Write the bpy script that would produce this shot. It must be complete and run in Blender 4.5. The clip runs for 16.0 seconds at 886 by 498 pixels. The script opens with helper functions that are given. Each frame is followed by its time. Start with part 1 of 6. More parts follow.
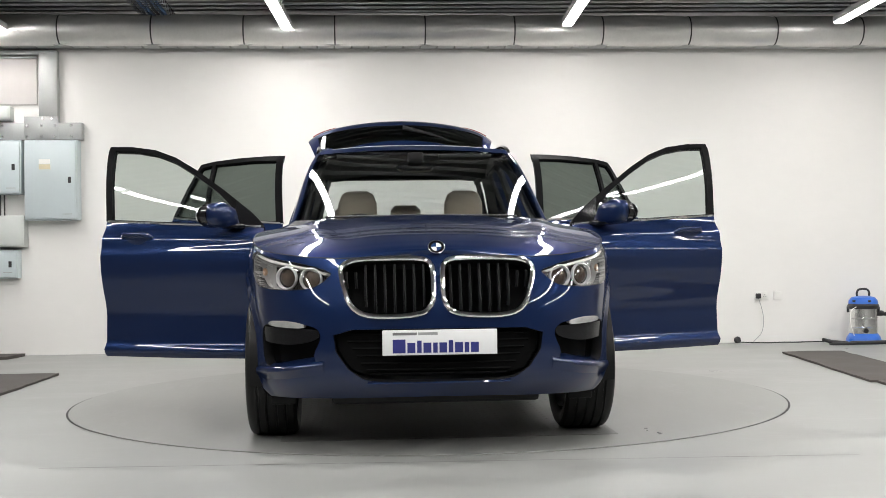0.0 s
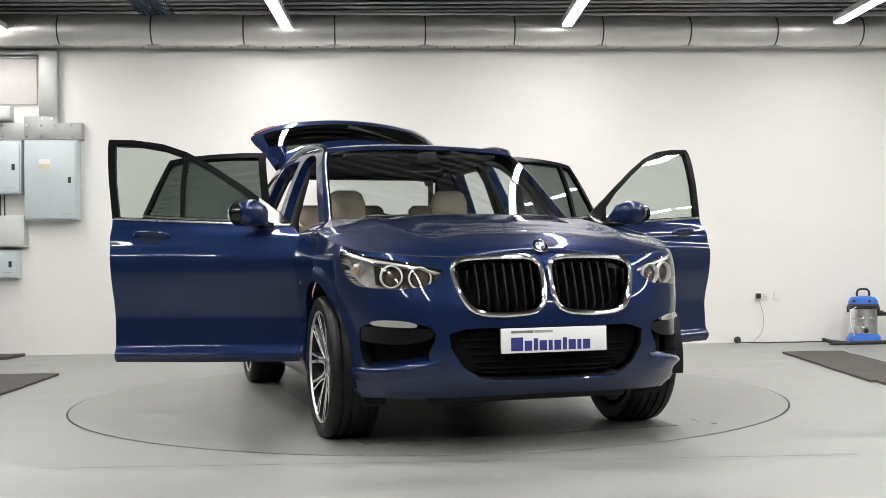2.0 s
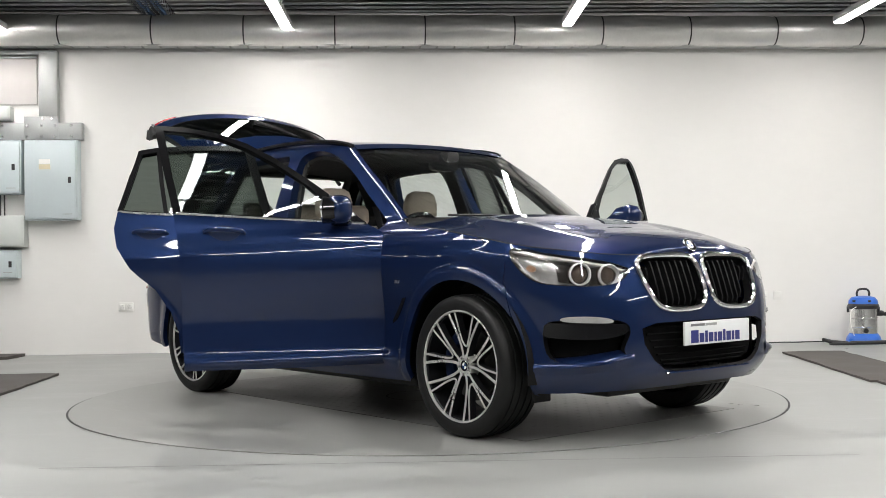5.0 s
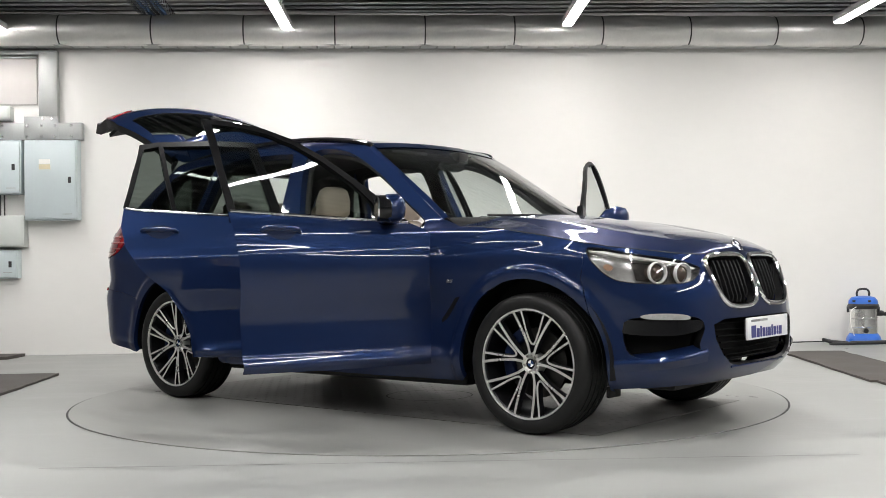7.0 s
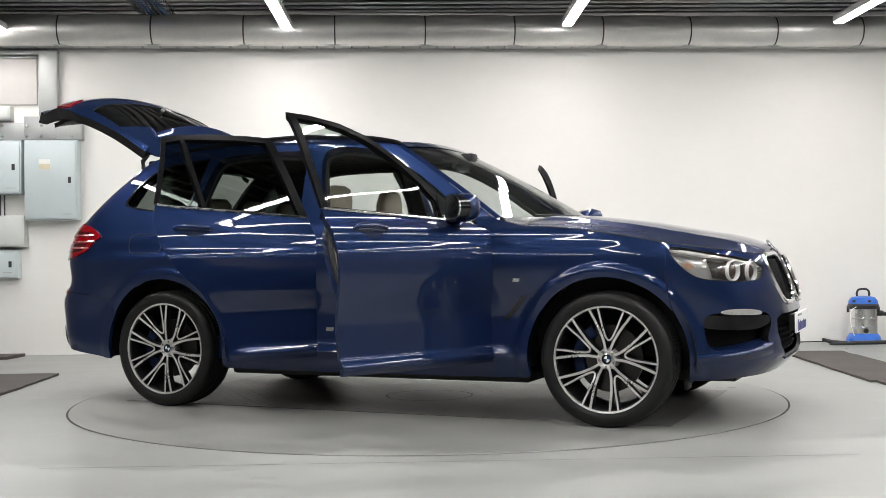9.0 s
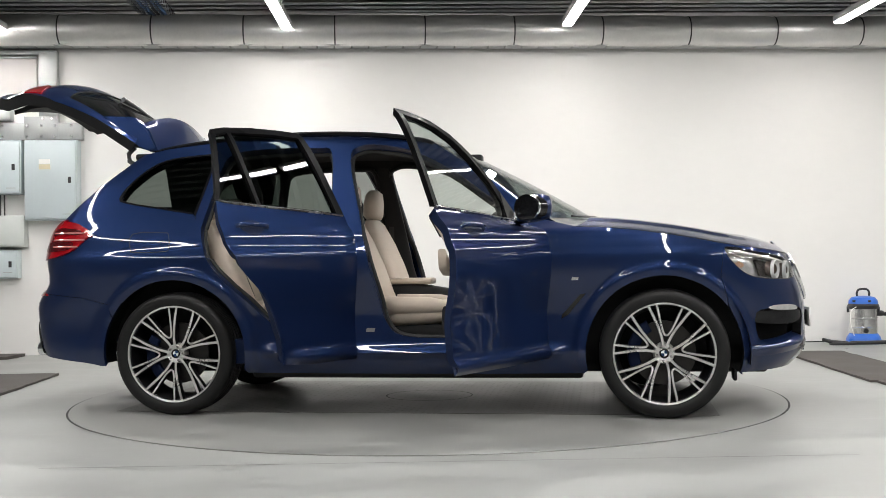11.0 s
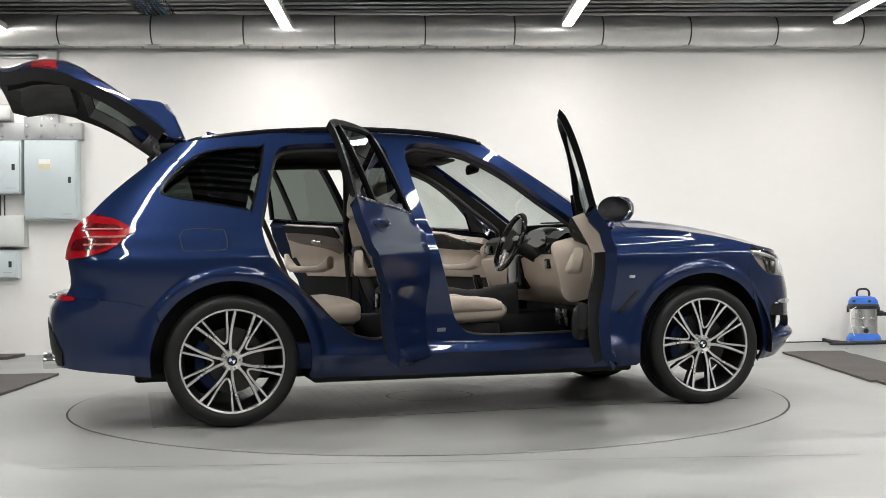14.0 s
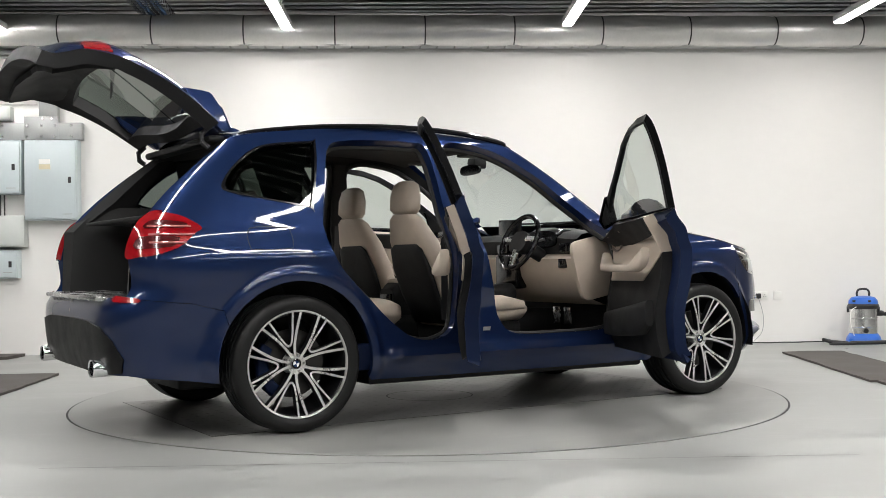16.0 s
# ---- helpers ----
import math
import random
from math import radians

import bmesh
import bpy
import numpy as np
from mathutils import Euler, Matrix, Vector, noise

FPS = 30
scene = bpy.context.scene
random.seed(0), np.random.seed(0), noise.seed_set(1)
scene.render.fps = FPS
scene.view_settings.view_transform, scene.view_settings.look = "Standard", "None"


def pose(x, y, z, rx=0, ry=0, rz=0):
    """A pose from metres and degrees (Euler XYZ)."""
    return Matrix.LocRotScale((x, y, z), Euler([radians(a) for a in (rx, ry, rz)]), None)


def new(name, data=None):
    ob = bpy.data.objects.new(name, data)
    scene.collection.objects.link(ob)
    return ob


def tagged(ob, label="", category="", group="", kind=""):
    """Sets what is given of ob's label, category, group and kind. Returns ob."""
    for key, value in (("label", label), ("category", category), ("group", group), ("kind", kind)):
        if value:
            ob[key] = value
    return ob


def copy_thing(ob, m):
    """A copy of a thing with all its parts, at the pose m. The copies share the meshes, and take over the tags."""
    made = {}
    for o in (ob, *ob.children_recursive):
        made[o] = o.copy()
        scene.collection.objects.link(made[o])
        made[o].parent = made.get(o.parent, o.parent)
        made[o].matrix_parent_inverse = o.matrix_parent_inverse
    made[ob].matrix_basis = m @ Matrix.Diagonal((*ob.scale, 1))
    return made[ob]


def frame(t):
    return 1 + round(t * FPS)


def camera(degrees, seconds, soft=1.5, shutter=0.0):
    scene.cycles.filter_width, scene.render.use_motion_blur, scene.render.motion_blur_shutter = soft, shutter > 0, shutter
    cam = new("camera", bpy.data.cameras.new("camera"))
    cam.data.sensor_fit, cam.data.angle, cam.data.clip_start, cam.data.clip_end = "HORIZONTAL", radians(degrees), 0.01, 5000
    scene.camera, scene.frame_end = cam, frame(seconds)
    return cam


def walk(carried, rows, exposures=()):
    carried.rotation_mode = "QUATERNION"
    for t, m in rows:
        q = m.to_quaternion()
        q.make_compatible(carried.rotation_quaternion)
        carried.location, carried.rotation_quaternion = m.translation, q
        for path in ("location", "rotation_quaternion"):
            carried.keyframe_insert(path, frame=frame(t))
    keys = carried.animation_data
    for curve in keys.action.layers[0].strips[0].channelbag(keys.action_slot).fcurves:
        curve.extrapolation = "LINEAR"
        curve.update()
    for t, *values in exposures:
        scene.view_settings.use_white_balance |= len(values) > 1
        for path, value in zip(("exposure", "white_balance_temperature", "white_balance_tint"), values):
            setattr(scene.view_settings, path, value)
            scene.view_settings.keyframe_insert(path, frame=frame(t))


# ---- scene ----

cam = camera(42.54, 16.0, soft=0.8)
EYE = pose(0, -7.5745, 0.92, 90.45, 0, -0.77) @ pose(0, 0, 0, 0, 0, -0.71)
walk(cam, [(0.0, EYE), (16.0, EYE)])

# heading of the turntable, seconds and degrees
TURN = [(0.0, -86.59), (0.5, -84.12), (1.0, -81.11), (1.5, -77.44), (2.0, -73.76), (2.5, -69.88), (3.0, -66.0), (3.5, -61.9),
        (4.0, -57.95), (4.2, -56.4), (5.3, -48.9), (6.3, -43.32), (6.5, -42.3), (7.0, -39.45), (7.5, -36.1), (8.0, -32.33), (8.5, -28.41),
        (9.0, -24.47), (9.2, -22.9), (10.3, -14.3), (11.3, -6.44), (11.5, -4.8), (12.0, -0.75), (12.5, 3.13), (13.0, 6.9), (13.5, 10.62),
        (14.0, 14.62), (14.5, 18.5), (15.0, 22.25), (15.5, 26.03), (16.0, 29.85)]
OFF = (0.057, -0.092)

# ---- light ----
world = bpy.data.worlds.new("world")
scene.world = world
world.use_nodes = True
world.node_tree.nodes["Background"].inputs[0].default_value = (0.75, 0.8, 0.85, 1)
world.node_tree.nodes["Background"].inputs[1].default_value = 0.05
scene.view_settings.exposure = 0.0
TUBE_POWER = 67.0


# ---- materials ----
def mat(name, color, rough=0.5, metal=0.0, var=0.12, scale=8.0, fine=90.0, bump=0.0, coat=0.0, emit=0.0, spec=0.5, rvar=0.1, stretch=(1, 1, 1), coords="Object", each=0.0):
    m = bpy.data.materials.new(name)
    m.use_nodes = True
    nt = m.node_tree
    b = nt.nodes["Principled BSDF"]
    link = nt.links.new
    b.inputs["Metallic"].default_value = metal
    b.inputs["Roughness"].default_value = rough
    b.inputs["Specular IOR Level"].default_value = spec
    b.inputs["Coat Weight"].default_value = coat
    b.inputs["Coat Roughness"].default_value = 0.03
    tc = nt.nodes.new("ShaderNodeTexCoord")
    mp = nt.nodes.new("ShaderNodeMapping")
    mp.inputs["Scale"].default_value = stretch
    link(tc.outputs[coords], mp.inputs["Vector"])
    n1 = nt.nodes.new("ShaderNodeTexNoise")
    n1.inputs["Scale"].default_value = scale
    n1.inputs["Detail"].default_value = 4
    n2 = nt.nodes.new("ShaderNodeTexNoise")
    n2.inputs["Scale"].default_value = fine
    n2.inputs["Detail"].default_value = 2
    link(mp.outputs[0], n1.inputs["Vector"])
    link(mp.outputs[0], n2.inputs["Vector"])
    add = nt.nodes.new("ShaderNodeMath")
    add.operation = "MULTIPLY_ADD"
    link(n2.outputs[0], add.inputs[0])
    add.inputs[1].default_value = 0.4
    link(n1.outputs[0], add.inputs[2])
    ramp = nt.nodes.new("ShaderNodeMapRange")
    ramp.inputs[1].default_value, ramp.inputs[2].default_value = 0.1, 1.3
    ramp.inputs[3].default_value, ramp.inputs[4].default_value = 1 - 2 * var, 1 + 2 * var
    link(add.outputs[0], ramp.inputs[0])
    hsv = nt.nodes.new("ShaderNodeHueSaturation")
    hsv.inputs["Color"].default_value = (*color, 1)
    value = ramp.outputs[0]
    if each:
        info = nt.nodes.new("ShaderNodeObjectInfo")
        r2 = nt.nodes.new("ShaderNodeMapRange")
        r2.inputs[3].default_value, r2.inputs[4].default_value = 1 - each, 1 + each
        link(info.outputs["Random"], r2.inputs[0])
        mul = nt.nodes.new("ShaderNodeMath")
        mul.operation = "MULTIPLY"
        link(value, mul.inputs[0])
        link(r2.outputs[0], mul.inputs[1])
        value = mul.outputs[0]
    link(value, hsv.inputs["Value"])
    link(hsv.outputs[0], b.inputs["Base Color"])
    if rvar:
        r3 = nt.nodes.new("ShaderNodeMapRange")
        r3.inputs[1].default_value, r3.inputs[2].default_value = 0.1, 1.3
        r3.inputs[3].default_value, r3.inputs[4].default_value = max(rough - 2 * rvar, 0.02), min(rough + 2 * rvar, 1)
        link(add.outputs[0], r3.inputs[0])
        link(r3.outputs[0], b.inputs["Roughness"])
    if bump:
        bp = nt.nodes.new("ShaderNodeBump")
        bp.inputs["Strength"].default_value = bump
        bp.inputs["Distance"].default_value = 0.004
        link(add.outputs[0], bp.inputs["Height"])
        link(bp.outputs[0], b.inputs["Normal"])
    if emit:
        b.inputs["Emission Color"].default_value = (*color, 1)
        b.inputs["Emission Strength"].default_value = emit
    return m


def glass_mat(name, tint, rough=0.0, base=0.07):
    m = bpy.data.materials.new(name)
    m.use_nodes = True
    nt = m.node_tree
    for n in list(nt.nodes):
        nt.nodes.remove(n)
    out = nt.nodes.new("ShaderNodeOutputMaterial")
    clear = nt.nodes.new("ShaderNodeBsdfTransparent")
    clear.inputs[0].default_value = (*tint, 1)
    gloss = nt.nodes.new("ShaderNodeBsdfGlossy")
    gloss.inputs["Roughness"].default_value = rough
    lw = nt.nodes.new("ShaderNodeLayerWeight")
    lw.inputs["Blend"].default_value = 0.5
    pw = nt.nodes.new("ShaderNodeMath")
    pw.operation = "POWER"
    nt.links.new(lw.outputs["Facing"], pw.inputs[0])
    pw.inputs[1].default_value = 4.0
    fres = nt.nodes.new("ShaderNodeMath")
    fres.operation = "MULTIPLY_ADD"
    nt.links.new(pw.outputs[0], fres.inputs[0])
    fres.inputs[1].default_value, fres.inputs[2].default_value = 0.9, base
    mix = nt.nodes.new("ShaderNodeMixShader")
    nt.links.new(fres.outputs[0], mix.inputs[0])
    nt.links.new(clear.outputs[0], mix.inputs[1])
    nt.links.new(gloss.outputs[0], mix.inputs[2])
    nt.links.new(mix.outputs[0], out.inputs[0])
    return m


WALL_PAINT = mat("wall_paint", (0.80, 0.785, 0.76), 0.75, var=0.025, scale=1.1, fine=14, bump=0.05, coords="Generated", stretch=(10, 10, 4))
FLOOR_PAINT = mat("floor_paint", (0.268, 0.272, 0.262), 0.38, var=0.24, scale=1.5, fine=13, bump=0.0, rvar=0.12, stretch=(0.7, 1.7, 1))
DISC_PAINT = mat("disc_paint", (0.226, 0.228, 0.217), 0.38, var=0.38, scale=2.0, fine=15, bump=0.0, rvar=0.12, stretch=(0.7, 1.7, 1))
# worn tread metal, its colour also darkened for the shade under the car
DISC_DARK = mat("worn_shaded_tread", (0.17, 0.17, 0.16), 0.42, 0.2, var=0.35, scale=2.2, fine=14, bump=0.05)
JOINT = mat("joint_filler", (0.17, 0.17, 0.16), 0.6, var=0.3, scale=5)
DARK_GAP = mat("dark_gap", (0.03, 0.03, 0.03), 0.8)
DECK = mat("galvanised_deck", (0.78, 0.785, 0.78), 0.5, 0.12, var=0.12, scale=1.5, fine=20, bump=0.03)
DUCT = mat("duct_foil", (0.68, 0.67, 0.65), 0.36, 0.82, var=0.10, scale=4, fine=38, bump=0.2, rvar=0.06)
GALV = mat("galvanised_steel", (0.37, 0.38, 0.372), 0.45, 0.4, var=0.08, scale=5, fine=60)
GREY_BOX = mat("grey_enamel", (0.50, 0.56, 0.58), 0.42, var=0.03, scale=3, fine=40)
BOX_LIGHT = mat("pale_grey_enamel", (0.55, 0.57, 0.55), 0.45, var=0.03, scale=3, fine=40)
WHITE_PLASTIC = mat("white_plastic", (0.78, 0.77, 0.74), 0.35, var=0.02)
BLACK_PLASTIC = mat("black_plastic", (0.02, 0.02, 0.022), 0.45, var=0.1)
LABEL_TAN = mat("tan_label", (0.62, 0.55, 0.38), 0.6)
RUBBER_MAT = mat("rubber_mat", (0.058, 0.050, 0.044), 0.7, var=0.3, scale=3, fine=40, bump=0.4)
STEEL = mat("brushed_steel", (0.72, 0.71, 0.7), 0.2, 1.0, var=0.06, scale=6, fine=120)
VAC_BLUE = mat("blue_plastic", (0.02, 0.13, 0.55), 0.32, var=0.06)
CABLE_BLUE = mat("blue_cable", (0.03, 0.09, 0.2), 0.5, var=0.2)
TUBE_GLOW = mat("tube_glow", (1.0, 0.985, 0.962), 0.4, var=0.0, rvar=0, emit=TUBE_POWER)
DIM_PAINT = mat("unseen_wall_grey", (0.20, 0.20, 0.20), 0.7, var=0.08, scale=1.1, fine=14)
WHITE_METAL = mat("white_metal", (0.75, 0.75, 0.74), 0.4, var=0.02)


# ---- mesh helpers ----
def mesh_of(bm, material, smooth=True, angle=35):
    me = bpy.data.meshes.new("mesh")
    bm.normal_update()
    if smooth:
        lim = radians(angle)
        for f in bm.faces:
            f.smooth = True
        for e in bm.edges:
            e.smooth = len(e.link_faces) == 2 and e.calc_face_angle(0) < lim
    bm.to_mesh(me)
    bm.free()
    for m in (material if isinstance(material, (list, tuple)) else (material,)):
        me.materials.append(m)
    return me


def part(name, bm, material, parent=None, label="", smooth=True, angle=35, m=None):
    ob = new(name, mesh_of(bm, material, smooth, angle))
    if parent is not None:
        ob.parent = parent
    if m is not None:
        ob.matrix_local = m
    if label:
        tagged(ob, label)
    return ob


def thing(name, label, category, m=None, group="", kind=""):
    ob = new(name)
    ob.empty_display_size = 0.1
    if m is not None:
        ob.matrix_world = m
    return tagged(ob, label, category, group, kind)


def box_into(bm, x0, x1, y0, y1, z0, z1, bevel=0.0, seg=2, m=None):
    r = bmesh.ops.create_cube(bm, size=1)
    vs = r["verts"]
    mm = Matrix.Translation(((x0 + x1) / 2, (y0 + y1) / 2, (z0 + z1) / 2)) @ Matrix.Diagonal((abs(x1 - x0), abs(y1 - y0), abs(z1 - z0), 1))
    bmesh.ops.transform(bm, matrix=(m @ mm if m else mm), verts=vs)
    if bevel:
        es = list({e for v in vs for e in v.link_edges})
        bmesh.ops.bevel(bm, geom=es, offset=bevel, segments=seg, affect="EDGES", profile=0.5)
    return vs


def box(x0, x1, y0, y1, z0, z1, bevel=0.0, seg=2):
    bm = bmesh.new()
    box_into(bm, x0, x1, y0, y1, z0, z1, bevel, seg)
    return bm


def cyl_into(bm, r, depth, m=None, seg=32, r2=None, caps=True):
    ret = bmesh.ops.create_cone(bm, cap_ends=caps, segments=seg, radius1=r, radius2=r if r2 is None else r2, depth=depth)
    if m:
        bmesh.ops.transform(bm, matrix=m, verts=ret["verts"])
    return ret["verts"]


def lathe(profile, seg=48, closed=False):
    """Turn (r, z) points round z."""
    bm = bmesh.new()
    rings = []
    for r, z in profile:
        if r < 1e-6:
            rings.append([bm.verts.new((0, 0, z))])
        else:
            rings.append([bm.verts.new((r * math.cos(2 * math.pi * k / seg), r * math.sin(2 * math.pi * k / seg), z)) for k in range(seg)])
    pairs = list(zip(rings, rings[1:])) + ([(rings[-1], rings[0])] if closed else [])
    for a, b in pairs:
        for k in range(seg):
            j = (k + 1) % seg
            if len(a) == 1 and len(b) == 1:
                continue
            if len(a) == 1:
                bm.faces.new((a[0], b[j], b[k]))
            elif len(b) == 1:
                bm.faces.new((a[k], a[j], b[0]))
            else:
                bm.faces.new((a[k], a[j], b[j], b[k]))
    bmesh.ops.recalc_face_normals(bm, faces=bm.faces)
    return bm


def tube_into(bm, pts, r, seg=10, caps=True):
    """A round bar through points; r may be a list."""
    pts = [Vector(p) for p in pts]
    rings = []
    up = Vector((0.13, 0.27, 0.95))
    for i, p in enumerate(pts):
        d = (pts[min(i + 1, len(pts) - 1)] - pts[max(i - 1, 0)]).normalized()
        a = d.cross(up)
        if a.length < 0.05:
            a = d.cross(Vector((1, 0, 0)))
        a.normalize()
        b = d.cross(a)
        ri = r[i] if isinstance(r, (list, tuple)) else r
        rings.append([bm.verts.new(p + ri * (math.cos(2 * math.pi * k / seg) * a + math.sin(2 * math.pi * k / seg) * b)) for k in range(seg)])
    for a, b in zip(rings, rings[1:]):
        for k in range(seg):
            bm.faces.new((a[k], a[(k + 1) % seg], b[(k + 1) % seg], b[k]))
    if caps:
        bm.faces.new(rings[0][::-1])
        bm.faces.new(rings[-1])


def tube(pts, r, seg=10):
    bm = bmesh.new()
    tube_into(bm, pts, r, seg)
    return bm


def curve_pts(pts, n=8):
    """Catmull-Rom through points of any dimension."""
    P = [np.array(p, float) for p in pts]
    P = [2 * P[0] - P[1]] + P + [2 * P[-1] - P[-2]]
    out = []
    for i in range(1, len(P) - 2):
        for k in range(n):
            t = k / n
            out.append(0.5 * (2 * P[i] + (P[i + 1] - P[i - 1]) * t + (2 * P[i - 1] - 5 * P[i] + 4 * P[i + 1] - P[i + 2]) * t * t + (3 * P[i] - P[i - 1] - 3 * P[i + 1] + P[i + 2]) * t ** 3))
    out.append(P[-2])
    return [tuple(float(c) for c in p) for p in out]


# ---- the room ----
WALL_TURN = 3.24
WALL = Matrix.Translation((0, 4.062, 0)) @ pose(0, 0, 0, 0, 0, WALL_TURN)   # the back wall: local x along it, -y into the room

floor = part("floor", box(-9, 9, -13, 6, -0.2, 0.0), FLOOR_PAINT, label="worn grey painted concrete floor, slightly glossy")
tagged(floor, category="floor", kind="structure")
w = part("wall_north", box(-10, 10, 0, 0.25, -0.1, 3.7), WALL_PAINT, label="plain off-white painted back wall", m=WALL)
tagged(w, category="wall", kind="structure")
# unseen closing walls, added in dark grey to cut fill and darken the car's reflections
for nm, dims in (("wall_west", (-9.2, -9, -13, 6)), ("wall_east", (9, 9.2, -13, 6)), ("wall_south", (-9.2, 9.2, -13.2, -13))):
    w = part(nm, box(*dims, -0.1, 3.7), DIM_PAINT, label="plain unseen wall, added in dark grey to dim fill and reflections")
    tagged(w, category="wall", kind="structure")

# corrugated steel deck
bm = bmesh.new()
prof = []
y = -13.0
while y < 6.0:
    prof += [(y, 3.43), (y + 0.075, 3.43), (y + 0.1, 3.50), (y + 0.16, 3.50)]
    y += 0.185
va = [bm.verts.new((-9.2, a, b)) for a, b in prof]
vb = [bm.verts.new((9.2, a, b)) for a, b in prof]
for i in range(len(prof) - 1):
    bm.faces.new((va[i], va[i + 1], vb[i + 1], vb[i]))
bmesh.ops.solidify(bm, geom=bm.faces[:], thickness=-0.004)
c = part("ceiling", bm, DECK, label="corrugated galvanised steel deck ceiling", smooth=False, m=pose(0, 0, 0, 0, 0, 1.2))
tagged(c, category="ceiling", kind="structure")

# turntable: rim gap in the floor, and the disc
R = 2.283


def gap(a):
    """The gap's width: nearly closed towards -y."""
    s = min(1.0, max(0.0, (math.sin(a) + 0.85) / 0.45))
    return 0.001 + 0.011 * s * s * (3 - 2 * s)


bm = bmesh.new()
for k in range(160):
    a0, a1 = 2 * math.pi * k / 160, 2 * math.pi * (k + 1) / 160
    bm.faces.new([bm.verts.new((r * math.cos(a), r * math.sin(a), 0.002)) for r, a in ((R - 0.004, a0), (R + gap(a0), a0), (R + gap(a1), a1), (R - 0.004, a1))])
bmesh.ops.remove_doubles(bm, verts=bm.verts, dist=1e-5)
g = part("turntable_gap", bm, DARK_GAP, label="narrow dark gap round the turntable in the floor")
tagged(g, category="floor gap", kind="structure")
bm = bmesh.new()
xs = [-1.75 + 0.1 * i for i in range(38)]
rng_joint = random.Random(5)
for x0, x1 in zip(xs, xs[1:]):
    wd = 0.004 + 0.006 * rng_joint.random()
    bm.faces.new([bm.verts.new(p) for p in ((x0, -2.44 + 0.012 * x0, 0.002), (x1, -2.44 + 0.012 * x1, 0.002), (x1, -2.44 + 0.012 * x1 + wd, 0.002), (x0, -2.44 + 0.012 * x0 + wd, 0.002))])
j = part("floor_joint", bm, JOINT, label="faint filled joint across the concrete floor")
tagged(j, category="floor joint", kind="structure")
turntable = thing("turntable", "round grey painted steel turntable flush with the floor", "turntable")
part("disc", lathe([(0, 0.006), (1.0, 0.006), (2.0, 0.006), (R - 0.003, 0.006), (R - 0.001, 0.0045), (R, 0.0005)], 160), DISC_PAINT, turntable)
# tread area as a rectangle about the car's size, under-car shade in its colour
part("centre_plate", box(-1.8, 1.8, -0.86, 0.86, 0.0065, 0.0085), DISC_DARK, turntable, "worn tread plate, darkened for the shade under the car", smooth=False)
bm = bmesh.new()
for k in range(72):
    a0, a1 = 2 * math.pi * k / 72, 2 * math.pi * (k + 1) / 72
    bm.faces.new([bm.verts.new((r * math.cos(a), r * math.sin(a), 0.0092)) for r, a in ((0.28, a0), (0.288, a0), (0.288, a1), (0.28, a1))])
part("hatch_ring", bm, DARK_GAP, turntable, "dark joint of a round hatch")
# raised tread bars in the middle of the disc
bm = bmesh.new()
for i in range(-39, 40):
    for j in range(-18, 19):
        if (i + j) % 2:
            continue
        px, py = i * 0.045, j * 0.045
        a = 45 if i % 2 else -45
        d = pose(px, py, 0.0086, 0, 0, a)
        vs = [bm.verts.new(d @ Vector(q)) for q in ((-0.017, 0, 0), (0, -0.006, 0.0012), (0.017, 0, 0), (0, 0.006, 0.0012))]
        bm.faces.new(vs)
tread = part("tread", bm, DISC_DARK, turntable, "raised tread bars on the disc")
tagged(tread, kind="stuff")


def grid_strip(profile, y0, y1):
    """A profile in x and z drawn along y."""
    bm = bmesh.new()
    a = [bm.verts.new((x, y0, z)) for x, z in profile]
    b = [bm.verts.new((x, y1, z)) for x, z in profile]
    for i in range(len(profile) - 1):
        bm.faces.new((a[i], b[i], b[i + 1], a[i + 1]))
    bm.faces.new(a[::-1])
    bm.faces.new(b)
    bmesh.ops.recalc_face_normals(bm, faces=bm.faces[:])
    return bm


def ceiling_light(m):
    t = thing("ceiling_light", "white batten with a long glowing tube under the steel deck", "ceiling light", m, group="tube lights in rows")
    bm = box(-0.053, 0.053, -0.9, 0.9, 0.012, 0.075, 0.004)
    part("housing", bm, WHITE_METAL, t)
    part("diffuser", grid_strip([(-0.05, 0.018), (-0.049, 0.010), (-0.040, 0.0), (0.040, 0.0), (0.049, 0.010), (0.05, 0.018)], -0.89, 0.89), TUBE_GLOW, t, "glowing white diffuser")
    for yy in (-0.6, 0.6):
        bm = bmesh.new()
        cyl_into(bm, 0.004, 0.21, pose(0, yy, 0.175), 6)
        part("hanger", bm, GALV, t)
    return t


first = None
for x in (-4.06, -1.33, 1.39, 4.03, 6.8):
    for k in range(6):
        p = pose(x, 2.52 - 1.86 * k, 3.15, 0, 0, 0.6)
        first = ceiling_light(p) if first is None else copy_thing(first, p) and first


